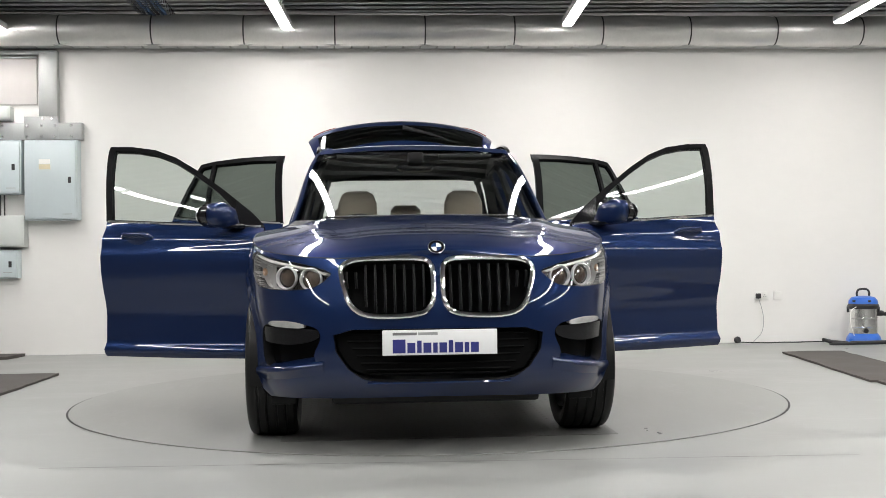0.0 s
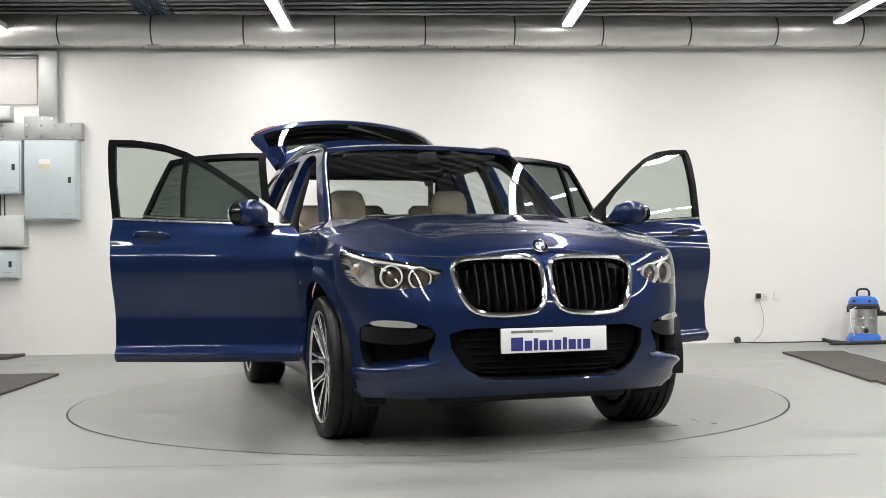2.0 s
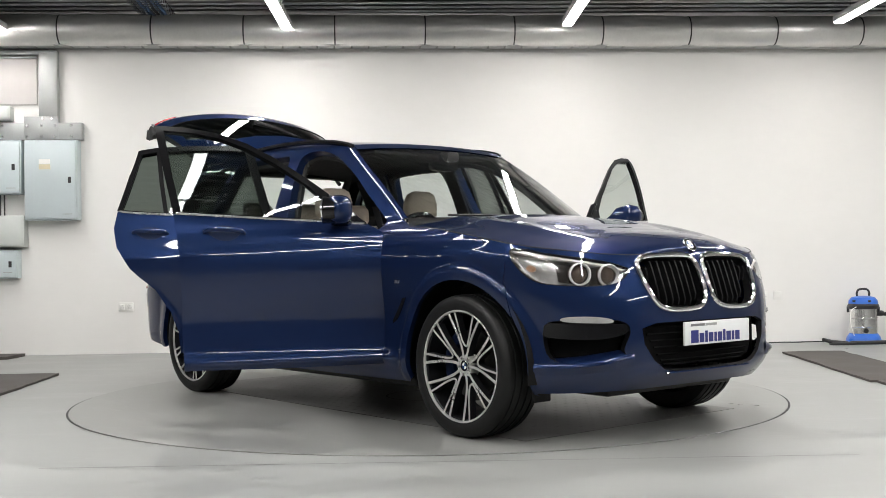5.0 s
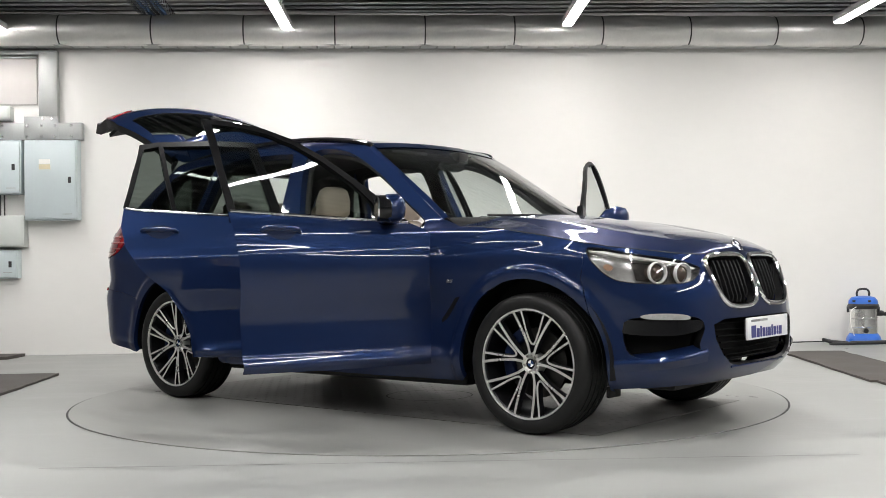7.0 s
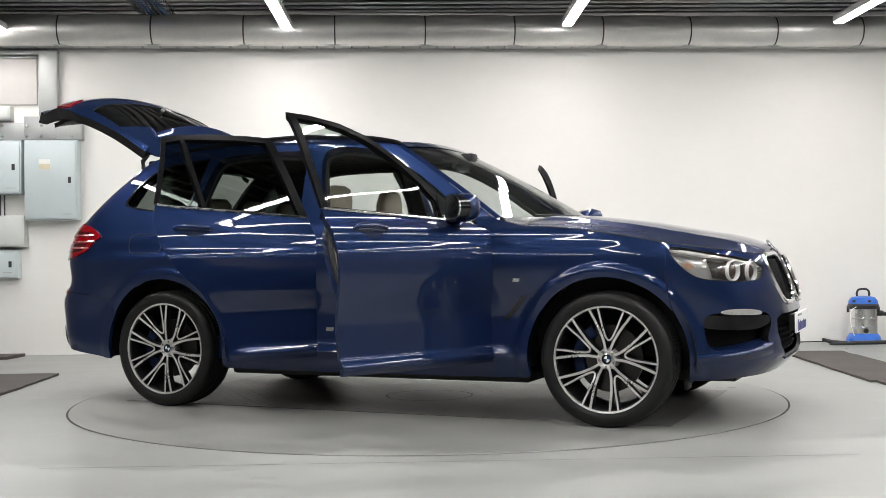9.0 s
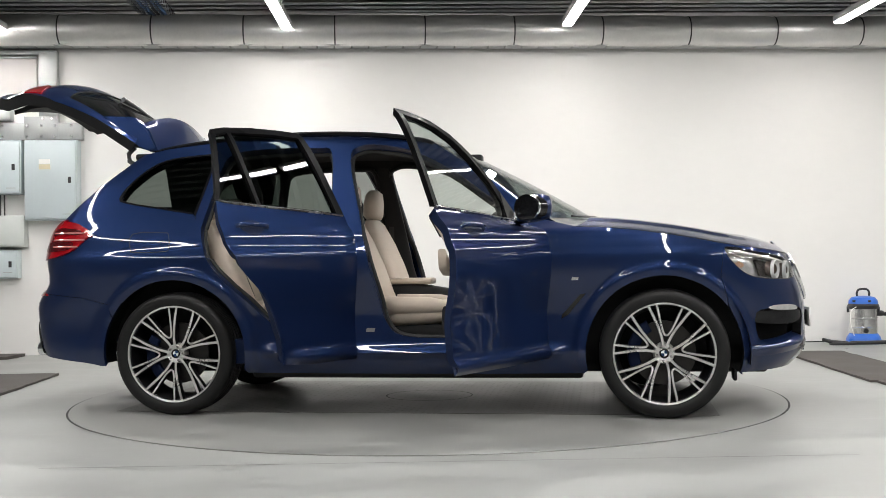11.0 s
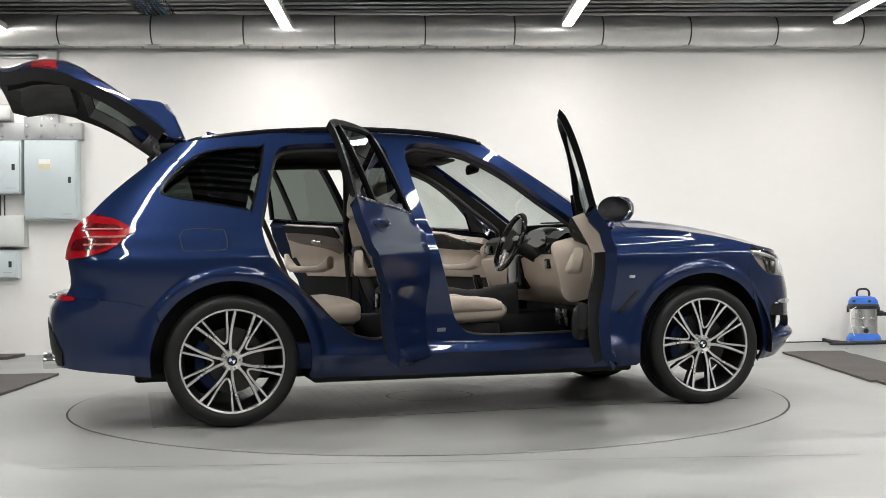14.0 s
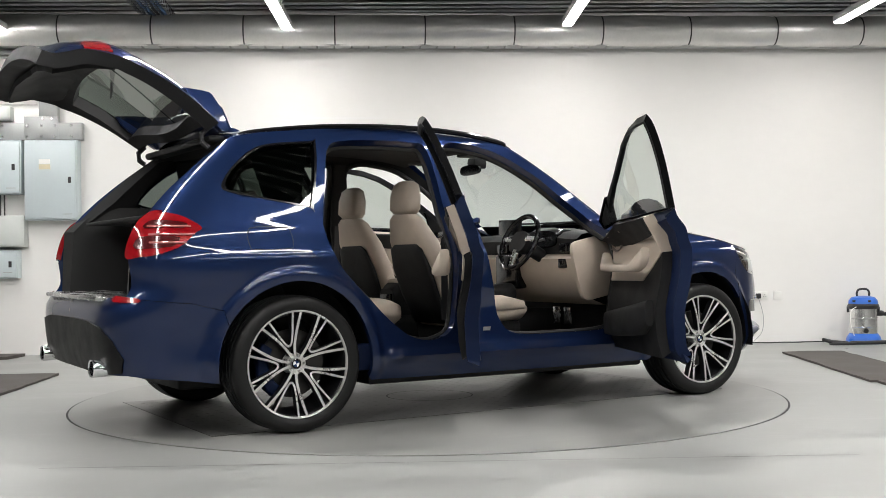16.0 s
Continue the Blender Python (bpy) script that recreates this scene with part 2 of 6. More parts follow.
def ventilation_duct():
    t = thing("ventilation_duct", "foil-wrapped round ventilation duct along the wall under the ceiling", "air duct", WALL @ pose(0, -0.27, 3.195))
    xs = -0.02 + 0.892 * np.arange(-11, 12)
    first = None
    for i, x in enumerate(xs[:-1]):
        bm = bmesh.new()
        seg, n = 28, 10
        rings = []
        for k in range(n + 1):
            u = k / n
            rr = 0.152 + 0.003 * math.sin(u * math.pi) - (0.006 if k in (0, n) else 0)
            rings.append([bm.verts.new((x + 0.004 + u * 0.884, (rr + 0.0025 * noise.noise((x + u * 5, a * 3, i))) * math.cos(a), (rr + 0.0025 * noise.noise((x + u * 5, a * 3, i + 9))) * math.sin(a)))
                          for a in (2 * math.pi * q / seg for q in range(seg))])
        for ra, rb in zip(rings, rings[1:]):
            for q in range(seg):
                bm.faces.new((ra[q], ra[(q + 1) % seg], rb[(q + 1) % seg], rb[q]))
        part("duct_section", bm, DUCT, t)
        bm = bmesh.new()
        cyl_into(bm, 0.149, 0.014, pose(x, 0, 0, 0, 90, 0), 28)
        part("joint", bm, BLACK_PLASTIC, t, "thin dark joint band")
    return t


ventilation_duct()


def cable_tray():
    t = thing("cable_tray", "narrow galvanised cable tray along the wall beneath the duct", "cable tray", WALL @ pose(0, -0.2, 3.045))
    for yy in (-0.1, 0.1):
        bm = box(-9, 9, yy - 0.002, yy + 0.002, 0, 0.05)
        part("side_rail", bm, GALV, t, smooth=False)
    slat = part("slat", box(0.0, 0.16, -0.098, 0.098, 0.001, 0.004), GALV, t, smooth=False, m=pose(-9, 0, 0))
    for k in range(1, 105):
        s = new("slat", slat.data)
        s.parent = t
        s.matrix_local = pose(-9 + 0.172 * k, 0, 0)
    return t


cable_tray()


def cable_basket():
    t = thing("cable_basket", "wire basket of dark blue cables under the deck", "cable basket", pose(-2.6, 3.1, 3.33, 0, 0, 4))
    for i in range(6):
        part("cable", tube([(-0.1 + 0.04 * i + 0.01 * math.sin(3 * s + i), -2 + s * 0.25, 0.01 + 0.008 * math.sin(5 * s + 2 * i)) for s in range(14)], 0.014, 6), CABLE_BLUE if i % 3 else BLACK_PLASTIC, t)
    bm = bmesh.new()
    for k in range(36):
        yy = -2 + 0.09 * k
        tube_into(bm, [(-0.16, yy, 0.05), (-0.15, yy, -0.008), (0.15, yy, -0.008), (0.16, yy, 0.05)], 0.004, 5)
    for xx in (-0.16, -0.08, 0, 0.08, 0.16):
        tube_into(bm, [(xx, -2, -0.01 if abs(xx) < 0.15 else 0.05), (xx, 1.2, -0.01 if abs(xx) < 0.15 else 0.05)], 0.004, 5)
    part("wire_basket", bm, BLACK_PLASTIC, t)
    return t


cable_basket()


def wall_m(x, z=0.0, off=0.0):
    """A place on the back wall by its world x."""
    return WALL @ pose(x / math.cos(radians(WALL_TURN)), -off, z)


def cabinet(x0, x1, z0, z1, depth, name, label, material, latch=True, lab=False):
    wd, hg = x1 - x0, z1 - z0
    t = thing(name, label, "electrical box", wall_m((x0 + x1) / 2, z0))
    part("body", box(-wd / 2, wd / 2, -depth, -0.002, 0, hg, 0.004), material, t)
    door = part("door", box(-wd / 2 + 0.004, wd / 2 - 0.012, -depth - 0.022, -depth - 0.003, 0.012, hg - 0.012, 0.005), material, t)
    if latch:
        part("latch", box(wd / 2 - 0.085, wd / 2 - 0.055, -depth - 0.03, -depth - 0.02, hg * 0.5 - 0.03, hg * 0.5 + 0.03, 0.003), BLACK_PLASTIC, door, "black latch")
        part("lettering", box(wd / 2 - 0.14, wd / 2 - 0.05, -depth - 0.0235, -depth - 0.022, 0.055, 0.062), GALV, door, "faint grey bar of small print")
    if lab:
        part("label", box(-0.11, 0.0, -depth - 0.0235, -depth - 0.022, hg - 0.29, hg - 0.24), LABEL_TAN, door, "tan and white paper label")
        part("label", box(-0.11, 0.0, -depth - 0.0235, -depth - 0.022, hg - 0.235, hg - 0.19), WHITE_PLASTIC, door, "white paper label")
    return t


cabinet(-3.97, -3.46, 1.34, 2.13, 0.16, "electrical_cabinet", "tall pale grey steel electrical cabinet on the wall", GREY_BOX, lab=True)
cabinet(-4.62, -4.0, 1.60, 2.13, 0.16, "electrical_cabinet", "wide pale grey steel electrical cabinet beside the tall one", GREY_BOX)
cabinet(-4.62, -3.98, 1.08, 1.39, 0.16, "junction_box", "pale grey enclosure with a plain lid on the wall", BOX_LIGHT, latch=False)
cabinet(-4.5, -4.05, 0.77, 1.05, 0.12, "switch_box", "small pale grey switch box with a black latch", GREY_BOX)
cabinet(-4.62, -4.11, 2.33, 2.47, 0.14, "junction_box", "small pale grey box above the trunking", BOX_LIGHT, latch=False)


def trunking():
    t = thing("cable_trunking", "galvanised steel trunking with bolted cover plates on the wall", "cable trunking", wall_m(0, 0))
    part("upright", box(-3.85, -3.67, -0.1, -0.002, 2.30, 3.0, 0.004), GALV, t)
    part("crosspiece", box(-4.7, -3.43, -0.105, -0.002, 2.14, 2.31, 0.004), GALV, t)
    part("header", box(-4.9, -3.67, -0.09, -0.002, 2.99, 3.03, 0.003), GALV, t)
    part("cover_plate", box(-3.99, -3.66, -0.112, -0.106, 2.145, 2.37, 0.002), GALV, t)
    for x, z in ((-3.96, 2.17), (-3.96, 2.28), (-3.82, 2.17), (-3.82, 2.28), (-3.69, 2.17), (-3.69, 2.28), (-3.81, 2.35), (-3.72, 2.35), (-3.53, 2.17), (-3.53, 2.28), (-4.2, 2.17), (-4.2, 2.28)):
        bm = bmesh.new()
        cyl_into(bm, 0.011, 0.012, pose(x, -0.114, z, 90, 0, 0), 8)
        part("bolt", bm, STEEL, t)
    for x in (-4.25, -4.21):
        part("conduit", tube([(x, -0.03, 1.6), (x, -0.03, 1.39)], 0.008), BLACK_PLASTIC, t)
    return t


trunking()
BOARD = mat("pinkish_board", (0.60, 0.565, 0.55), 0.7, var=0.03, scale=2, fine=20)
board = thing("wall_board", "flat pinkish grey board on the wall beside the trunking", "board", wall_m(-4.42, 2.50))
part("sheet", box(-0.52, 0.54, -0.02, -0.002, 0.0, 0.46, 0.003), BOARD, board)
part("edge_strip", box(-0.52, 0.54, -0.03, -0.002, 0.462, 0.482, 0.002), GALV, board, "dull metal strip along the top")


def socket(x, z, wd, name, label, double):
    t = thing(name, label, "wall socket", wall_m(x, z))
    part("plate", box(-wd / 2, wd / 2, -0.012, -0.001, -0.043, 0.043, 0.004), WHITE_PLASTIC, t)
    for dx in ((-0.037, 0.037) if double else (0,)):
        part("insert", box(dx - 0.024, dx + 0.024, -0.016, -0.011, -0.026, 0.026, 0.003), WHITE_PLASTIC, t)
        if double:
            for hx, hz in ((0, 0.014), (-0.011, -0.008), (0.011, -0.008)):
                part("pin_hole", box(dx + hx - 0.003, dx + hx + 0.003, -0.0165, -0.0155, hz - 0.004, hz + 0.004), BLACK_PLASTIC, t, smooth=False)
    return t


socket(3.47, 0.484, 0.15, "double_socket", "white double wall socket with one black plug in it", True)
socket(3.645, 0.487, 0.088, "blank_plate", "white single blank wall plate", False)
socket(-3.03, 0.468, 0.15, "double_socket", "white double wall socket low on the wall", True)
plug = thing("plug", "black plug in the socket with its thin lead hanging down", "plug", wall_m(3.43, 0.487))
part("plug_body", box(-0.026, 0.026, -0.055, -0.017, -0.03, 0.024, 0.01, 3), BLACK_PLASTIC, plug)
part("lead", tube(curve_pts([(0, -0.045, -0.03), (0.03, -0.04, -0.12), (0.055, -0.03, -0.25), (0.03, -0.04, -0.38), (-0.05, -0.06, -0.46), (-0.09, -0.1, -0.48)], 6), 0.0035, 6), GALV, plug)
lead = thing("extension_lead", "thin black cable lying along the foot of the wall", "cable", wall_m(3.2, 0.0))
part("cable", tube(curve_pts([(0.0, -0.06, 0.012), (0.12, -0.09, 0.006), (0.3, -0.16, 0.006), (0.42, -0.12, 0.006), (0.6, -0.14, 0.006), (0.85, -0.12, 0.006), (1.2, -0.2, 0.006)], 6), 0.006, 6), BLACK_PLASTIC, lead)
bm = bmesh.new()
cyl_into(bm, 0.035, 0.035, pose(-0.005, -0.06, 0.032, 70, 0, 20), 20)
bmesh.ops.bevel(bm, geom=bm.edges[:], offset=0.004, segments=2, affect="EDGES")
part("connector", bm, BLACK_PLASTIC, lead, "round black connector")


def vacuum():
    t = thing("vacuum_cleaner", "blue and steel drum vacuum cleaner with a black handle", "vacuum cleaner", wall_m(4.43, 0, 0.3))
    part("base", lathe([(0, 0.0), (0.165, 0.0), (0.175, 0.02), (0.165, 0.06), (0.14, 0.095), (0.13, 0.1)], 36), VAC_BLUE, t, "blue base with casters")
    part("drum", lathe([(0.125, 0.09), (0.138, 0.1), (0.138, 0.16), (0.142, 0.165), (0.138, 0.17), (0.138, 0.25), (0.142, 0.255), (0.138, 0.26), (0.138, 0.35), (0.13, 0.36)], 40), STEEL, t, "polished steel drum")
    part("collar", lathe([(0.13, 0.345), (0.15, 0.35), (0.155, 0.38), (0.145, 0.4), (0.1, 0.405)], 36), BLACK_PLASTIC, t, "black collar")
    part("lid", lathe([(0.145, 0.395), (0.142, 0.43), (0.115, 0.465), (0.06, 0.478), (0, 0.48)], 36), VAC_BLUE, t, "blue domed lid")
    part("handle", tube(curve_pts([(-0.06, 0, 0.465), (-0.065, 0, 0.51), (-0.04, 0, 0.545), (0.04, 0, 0.545), (0.065, 0, 0.51), (0.06, 0, 0.465)], 5), 0.011), BLACK_PLASTIC, t)
    for a in (-120, -60, 0, 60, 120, 180):
        part("latch" if a in (0, 180) else "vent", box(-0.012, 0.012, -0.16, -0.138, 0.31 if a in (0, 180) else 0.42, 0.37 if a in (0, 180) else 0.44, 0.003), BLACK_PLASTIC, t, m=pose(0, 0, 0, 0, 0, a + 60))
    for a in (30, 120, 210, 300):
        bm = bmesh.new()
        cyl_into(bm, 0.022, 0.02, pose(0.15, 0, 0.022, 90, 0, 0), 14)
        part("caster", bm, BLACK_PLASTIC, t, m=pose(0, 0, 0, 0, 0, a))
    part("drain_cap", lathe([(0, 0), (0.025, 0), (0.025, 0.02), (0, 0.022)], 16), BLACK_PLASTIC, t, m=pose(-0.04, -0.136, 0.13, 90, 0, 0))
    part("inlet", lathe([(0, 0), (0.03, 0), (0.03, 0.05), (0.024, 0.07), (0, 0.07)], 20), BLACK_PLASTIC, t, m=pose(0.13, -0.02, 0.3, 0, 90, 0))
    part("hose", tube(curve_pts([(0.19, -0.02, 0.3), (0.3, -0.03, 0.26), (0.38, -0.06, 0.1), (0.42, -0.12, 0.025), (0.3, -0.22, 0.022), (0.0, -0.26, 0.022), (-0.25, -0.25, 0.022)], 8), 0.02, 10), BLACK_PLASTIC, t, "ribbed black hose")
    bm = box(-0.45, -0.2, -0.29, -0.2, 0.002, 0.03, 0.008)
    part("floor_tool", bm, BLACK_PLASTIC, t, "flat black floor nozzle")
    part("wand", tube([(-0.28, -0.245, 0.02), (-0.44, -0.24, 0.035), (-0.53, -0.24, 0.06)], [0.018, 0.02, 0.017]), BLACK_PLASTIC, t)
    part("lead", tube(curve_pts([(-0.1, -0.1, 0.38), (-0.17, -0.1, 0.33), (-0.175, -0.1, 0.2), (-0.15, -0.12, 0.08)], 6), 0.004, 6), WHITE_PLASTIC, t)
    return t


vacuum()


def floor_mat(pts, label, th=0.018):
    """A rubber mat on the floor, cut to a plan of four corners, with a rough edge."""
    bm = bmesh.new()
    P = [Vector((*p, 0)) for p in pts]
    n = 24
    grid = [[None] * (n + 1) for _ in range(n + 1)]
    for i in range(n + 1):
        for j in range(n + 1):
            u, v = i / n, j / n
            q = (P[0] * (1 - u) + P[1] * u) * (1 - v) + (P[3] * (1 - u) + P[2] * u) * v
            q.x += 0.012 * noise.noise((i * 0.9, j * 0.35, th * 99)) * (i in (0, n))
            q.z = th + 0.004 * noise.noise((q.x * 3, q.y * 3, 1))
            grid[i][j] = bm.verts.new(q)
    for i in range(n):
        for j in range(n):
            bm.faces.new((grid[i][j], grid[i + 1][j], grid[i + 1][j + 1], grid[i][j + 1]))
    r = bmesh.ops.extrude_face_region(bm, geom=bm.faces[:])
    for v in r["geom"]:
        if isinstance(v, bmesh.types.BMVert):
            v.co.z = 0.001
    bmesh.ops.recalc_face_normals(bm, faces=bm.faces)
    ob = part("floor_mat", bm, RUBBER_MAT, angle=50)
    return tagged(ob, label, "floor mat", group="rubber mats on the floor")


floor_mat([(3.26, 2.89), (3.82, 2.92), (3.72, 0.50), (3.13, 0.46)], "dark brown rubber mat lying on the concrete")
floor_mat([(3.17, 0.44), (3.75, 0.47), (3.68, -1.6), (3.08, -1.6)], "dark brown rubber mat laid against another mat", 0.02)
floor_mat([(-3.8, 1.80), (-3.02, 1.755), (-2.97, 0.3), (-3.8, 0.3)], "dark rubber mat with a frayed edge on the concrete")
floor_mat([(-4.9, 4.0 - 0.35), (-3.98, 3.72), (-4.02, 3.35), (-4.9, 3.0)], "crumpled dark rubber mat near the wall", 0.03)

# ---- the car ----
PAINT = mat("blue_metallic_paint", (0.0098, 0.0212, 0.069), 0.36, 0.5, spec=0.05, var=0.03, scale=2, fine=900, coat=1.0, rvar=0.0)
PAINT.node_tree.nodes["Principled BSDF"].inputs["Specular Tint"].default_value = (0.10, 0.16, 0.38, 1)
FRAME_BLACK = mat("satin_black", (0.004, 0.004, 0.0045), 0.4, var=0.05, rvar=0.03, spec=0.05)
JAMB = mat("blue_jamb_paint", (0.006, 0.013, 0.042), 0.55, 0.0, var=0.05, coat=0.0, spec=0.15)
GLOSS_BLACK = mat("gloss_black", (0.006, 0.006, 0.007), 0.12, var=0.05, rvar=0.03)
TRIM_BLACK = mat("textured_black", (0.0045, 0.0045, 0.005), 0.5, var=0.15, fine=200, bump=0.05, spec=0.25)
SEAL = mat("rubber_seal", (0.006, 0.006, 0.006), 0.7)
CHROME = mat("chrome", (0.85, 0.85, 0.86), 0.08, 1.0, var=0.02, rvar=0.02)
SATIN = mat("satin_aluminium", (0.62, 0.62, 0.62), 0.25, 1.0, var=0.03)
TYRE = mat("tyre_rubber", (0.007, 0.007, 0.007), 0.5, var=0.2, fine=120, bump=0.1, spec=0.3)
RIM_DARK = mat("dark_rim", (0.018, 0.018, 0.02), 0.35, 0.6, var=0.1)
RIM_FACE = mat("machined_alloy", (0.70, 0.69, 0.67), 0.32, 0.75, var=0.05)
LEATHER = mat("beige_leather", (0.50, 0.425, 0.35), 0.5, var=0.07, scale=14, fine=260, bump=0.12)
DARK_TRIM = mat("dark_cabin_plastic", (0.0095, 0.0095, 0.010), 0.65, var=0.15, fine=220, bump=0.1, spec=0.3)
CARPET = mat("black_carpet", (0.012, 0.012, 0.012), 0.9, var=0.3, fine=300, bump=0.3)
WOOD = mat("grey_wood_trim", (0.16, 0.13, 0.115), 0.35, var=0.2, scale=6, stretch=(1, 6, 6))
HEADLINER = mat("dark_headliner", (0.018, 0.018, 0.019), 0.9, var=0.1, fine=300)
MESH_BLACK = mat("matt_black_mesh", (0.0035, 0.0035, 0.0038), 0.8, var=0.1, fine=200, spec=0.1)
WHITE_PLATE = mat("white_plate", (0.80, 0.80, 0.80), 0.35, var=0.01)
PLATE_BLUE = mat("dark_blue_print", (0.025, 0.03, 0.18), 0.4, var=0.02)
GREY_PRINT = mat("grey_print", (0.18, 0.18, 0.18), 0.4)
LAMP_RED = mat("red_lamp", (0.27, 0.004, 0.008), 0.12, var=0.12, scale=20, coat=1.0, rvar=0.02)
LAMP_GLINT = mat("lamp_highlight", (0.55, 0.20, 0.19), 0.12, 0.3, var=0.2, scale=30, coat=1.0, rvar=0.02)
LAMP_DARK_RED = mat("dark_red_lamp", (0.07, 0.002, 0.004), 0.15, var=0.15, scale=25, coat=1.0, rvar=0.02)
AMBER = mat("amber_reflection", (0.33, 0.20, 0.13), 0.2, var=0.1)
LAMP_HOUSING = mat("smoked_lamp_housing", (0.045, 0.04, 0.037), 0.18, 0.5, var=0.25, scale=30, rvar=0.05)
SILVER_LAMP = mat("lamp_reflector", (0.78, 0.77, 0.76), 0.18, 0.65, var=0.15, scale=30)
LAMP_BROWN = mat("projector_glass", (0.09, 0.065, 0.05), 0.08, 0.3, var=0.1)
BRAKE = mat("brake_iron", (0.06, 0.057, 0.055), 0.35, 0.9, var=0.15, scale=10)
WHITE_LAMP = mat("lamp_ring", (0.78, 0.78, 0.78), 0.2, var=0.02)
BADGE_BLUE = mat("badge_blue", (0.014, 0.04, 0.12), 0.25)
BADGE_WHITE = mat("badge_white", (0.8, 0.8, 0.8), 0.25)
SCREEN_GLASS = glass_mat("windscreen_glass", (0.66, 0.72, 0.70), base=0.09)
DOOR_GLASS = glass_mat("door_glass", (0.62, 0.68, 0.65), base=0.08)
DARK_GLASS = glass_mat("privacy_glass", (0.14, 0.165, 0.15), base=0.045)
LAMP_GLASS = glass_mat("lamp_glass", (0.95, 0.95, 0.95))
MIRROR = mat("mirror_glass", (0.85, 0.86, 0.88), 0.02, 1.0, var=0.0, rvar=0)


def table(pairs):
    a = np.array(sorted(pairs), float)

    def at(v):
        """Smooth monotone interpolation in the table."""
        i = np.clip(np.searchsorted(a[:, 0], v) - 1, 0, len(a) - 2)
        d = np.diff(a[:, 1]) / np.diff(a[:, 0])
        m = np.concatenate([[d[0]], (d[1:] + d[:-1]) / 2, [d[-1]]])
        hh = a[i + 1, 0] - a[i, 0]
        t = np.clip((v - a[i, 0]) / hh, 0, 1)
        return a[i, 1] * (1 + 2 * t) * (1 - t) ** 2 + hh * m[i] * t * (1 - t) ** 2 + a[i + 1, 1] * t * t * (3 - 2 * t) + hh * m[i + 1] * t * t * (t - 1)
    return at


def sstep(a, b, v):
    t = np.clip((v - a) / (b - a), 0, 1)
    return t * t * (3 - 2 * t)


# half width of the body by height, and its ends
W_Z = table([(0.15, 0.80), (0.20, 0.84), (0.26, 0.885), (0.31, 0.905), (0.36, 0.914), (0.42, 0.913), (0.50, 0.912), (0.57, 0.914), (0.65, 0.922), (0.75, 0.935), (0.85, 0.945), (0.93, 0.944),
             (0.98, 0.928), (1.05, 0.912), (1.10, 0.893), (1.16, 0.872), (1.25, 0.838), (1.35, 0.80), (1.45, 0.758), (1.54, 0.715), (1.60, 0.68), (1.64, 0.648), (1.67, 0.60), (1.72, 0.5)])
XF_Z = table([(0.15, 2.08), (0.22, 2.16), (0.28, 2.23), (0.36, 2.295), (0.45, 2.305), (0.6, 2.30), (0.7, 2.285), (0.8, 2.25), (0.88, 2.215), (0.93, 2.18), (0.97, 2.13), (1.05, 2.05)])
XR_Z = table([(0.2, -2.22), (0.3, -2.33), (0.4, -2.38), (0.52, -2.40), (0.68, -2.395), (0.72, -2.365), (0.78, -2.325), (0.93, -2.33), (1.04, -2.315), (1.115, -2.295), (1.16, -2.265), (1.25, -2.185), (1.39, -2.03), (1.51, -1.875), (1.6, -1.76), (1.7, -1.66)])
XC = 1.2


def quarter(n, a, w):
    ph = np.linspace(0, math.pi / 2, 400)
    cx, cy = np.sin(ph) ** (2 / n), np.cos(ph) ** (2 / n)
    s = np.concatenate([[0], np.cumsum(np.hypot(np.diff(cx) * a, np.diff(cy) * w))])
    return s, cx, cy


FS, FX, FY = quarter(3.3, 1.1, 0.94)
RS, RX, RY = quarter(8.0, 1.2, 0.94)
QF, QR = XC + FS[-1], -(XC + RS[-1])      # front and rear centre line


def flat_pt(q, z):
    q, z = np.asarray(q, float), np.asarray(z, float)
    w = W_Z(z)
    f, r = np.clip(q - XC, 0, FS[-1]), np.clip(-q - XC, 0, RS[-1])
    x = np.where(q > XC, XC + (XF_Z(z) - XC) * np.interp(f, FS, FX), np.where(q < -XC, -XC + (XR_Z(z) + XC) * np.interp(r, RS, RX), q))
    k = np.where(q > XC, np.interp(f, FS, FY), np.where(q < -XC, np.interp(r, RS, RY), 1.0))
    y = w * k
    y = y - (0.05 * sstep(-0.9, 0.1, x) + 0.075 * sstep(0.0, 0.9, x)) * sstep(1.05, 1.135, z)
    # crease below the windows and hollow in the doors
    mid = sstep(1.3, 0.8, np.abs(x))
    y = y - 0.012 * np.exp(-((z - 0.62) / 0.10) ** 2) * mid
    y = y + 0.006 * np.exp(-((z - 0.965 - 0.02 * x) / 0.022) ** 2) * sstep(1.9, 1.4, np.abs(x))
    y = y + 0.030 * np.exp(-((z - 0.375) / 0.030) ** 2) * sstep(0.93, 0.80, np.abs(x))
    # flared wheel arches
    for c in (1.432, -1.432):
        d = np.hypot(x - c, z - 0.365)
        y = y + 0.016 * sstep(0.512, 0.488, d) * sstep(0.2, 0.3, z) * sstep(2.1, 1.95, np.abs(x))
    return np.stack([x, -y, z], -1)


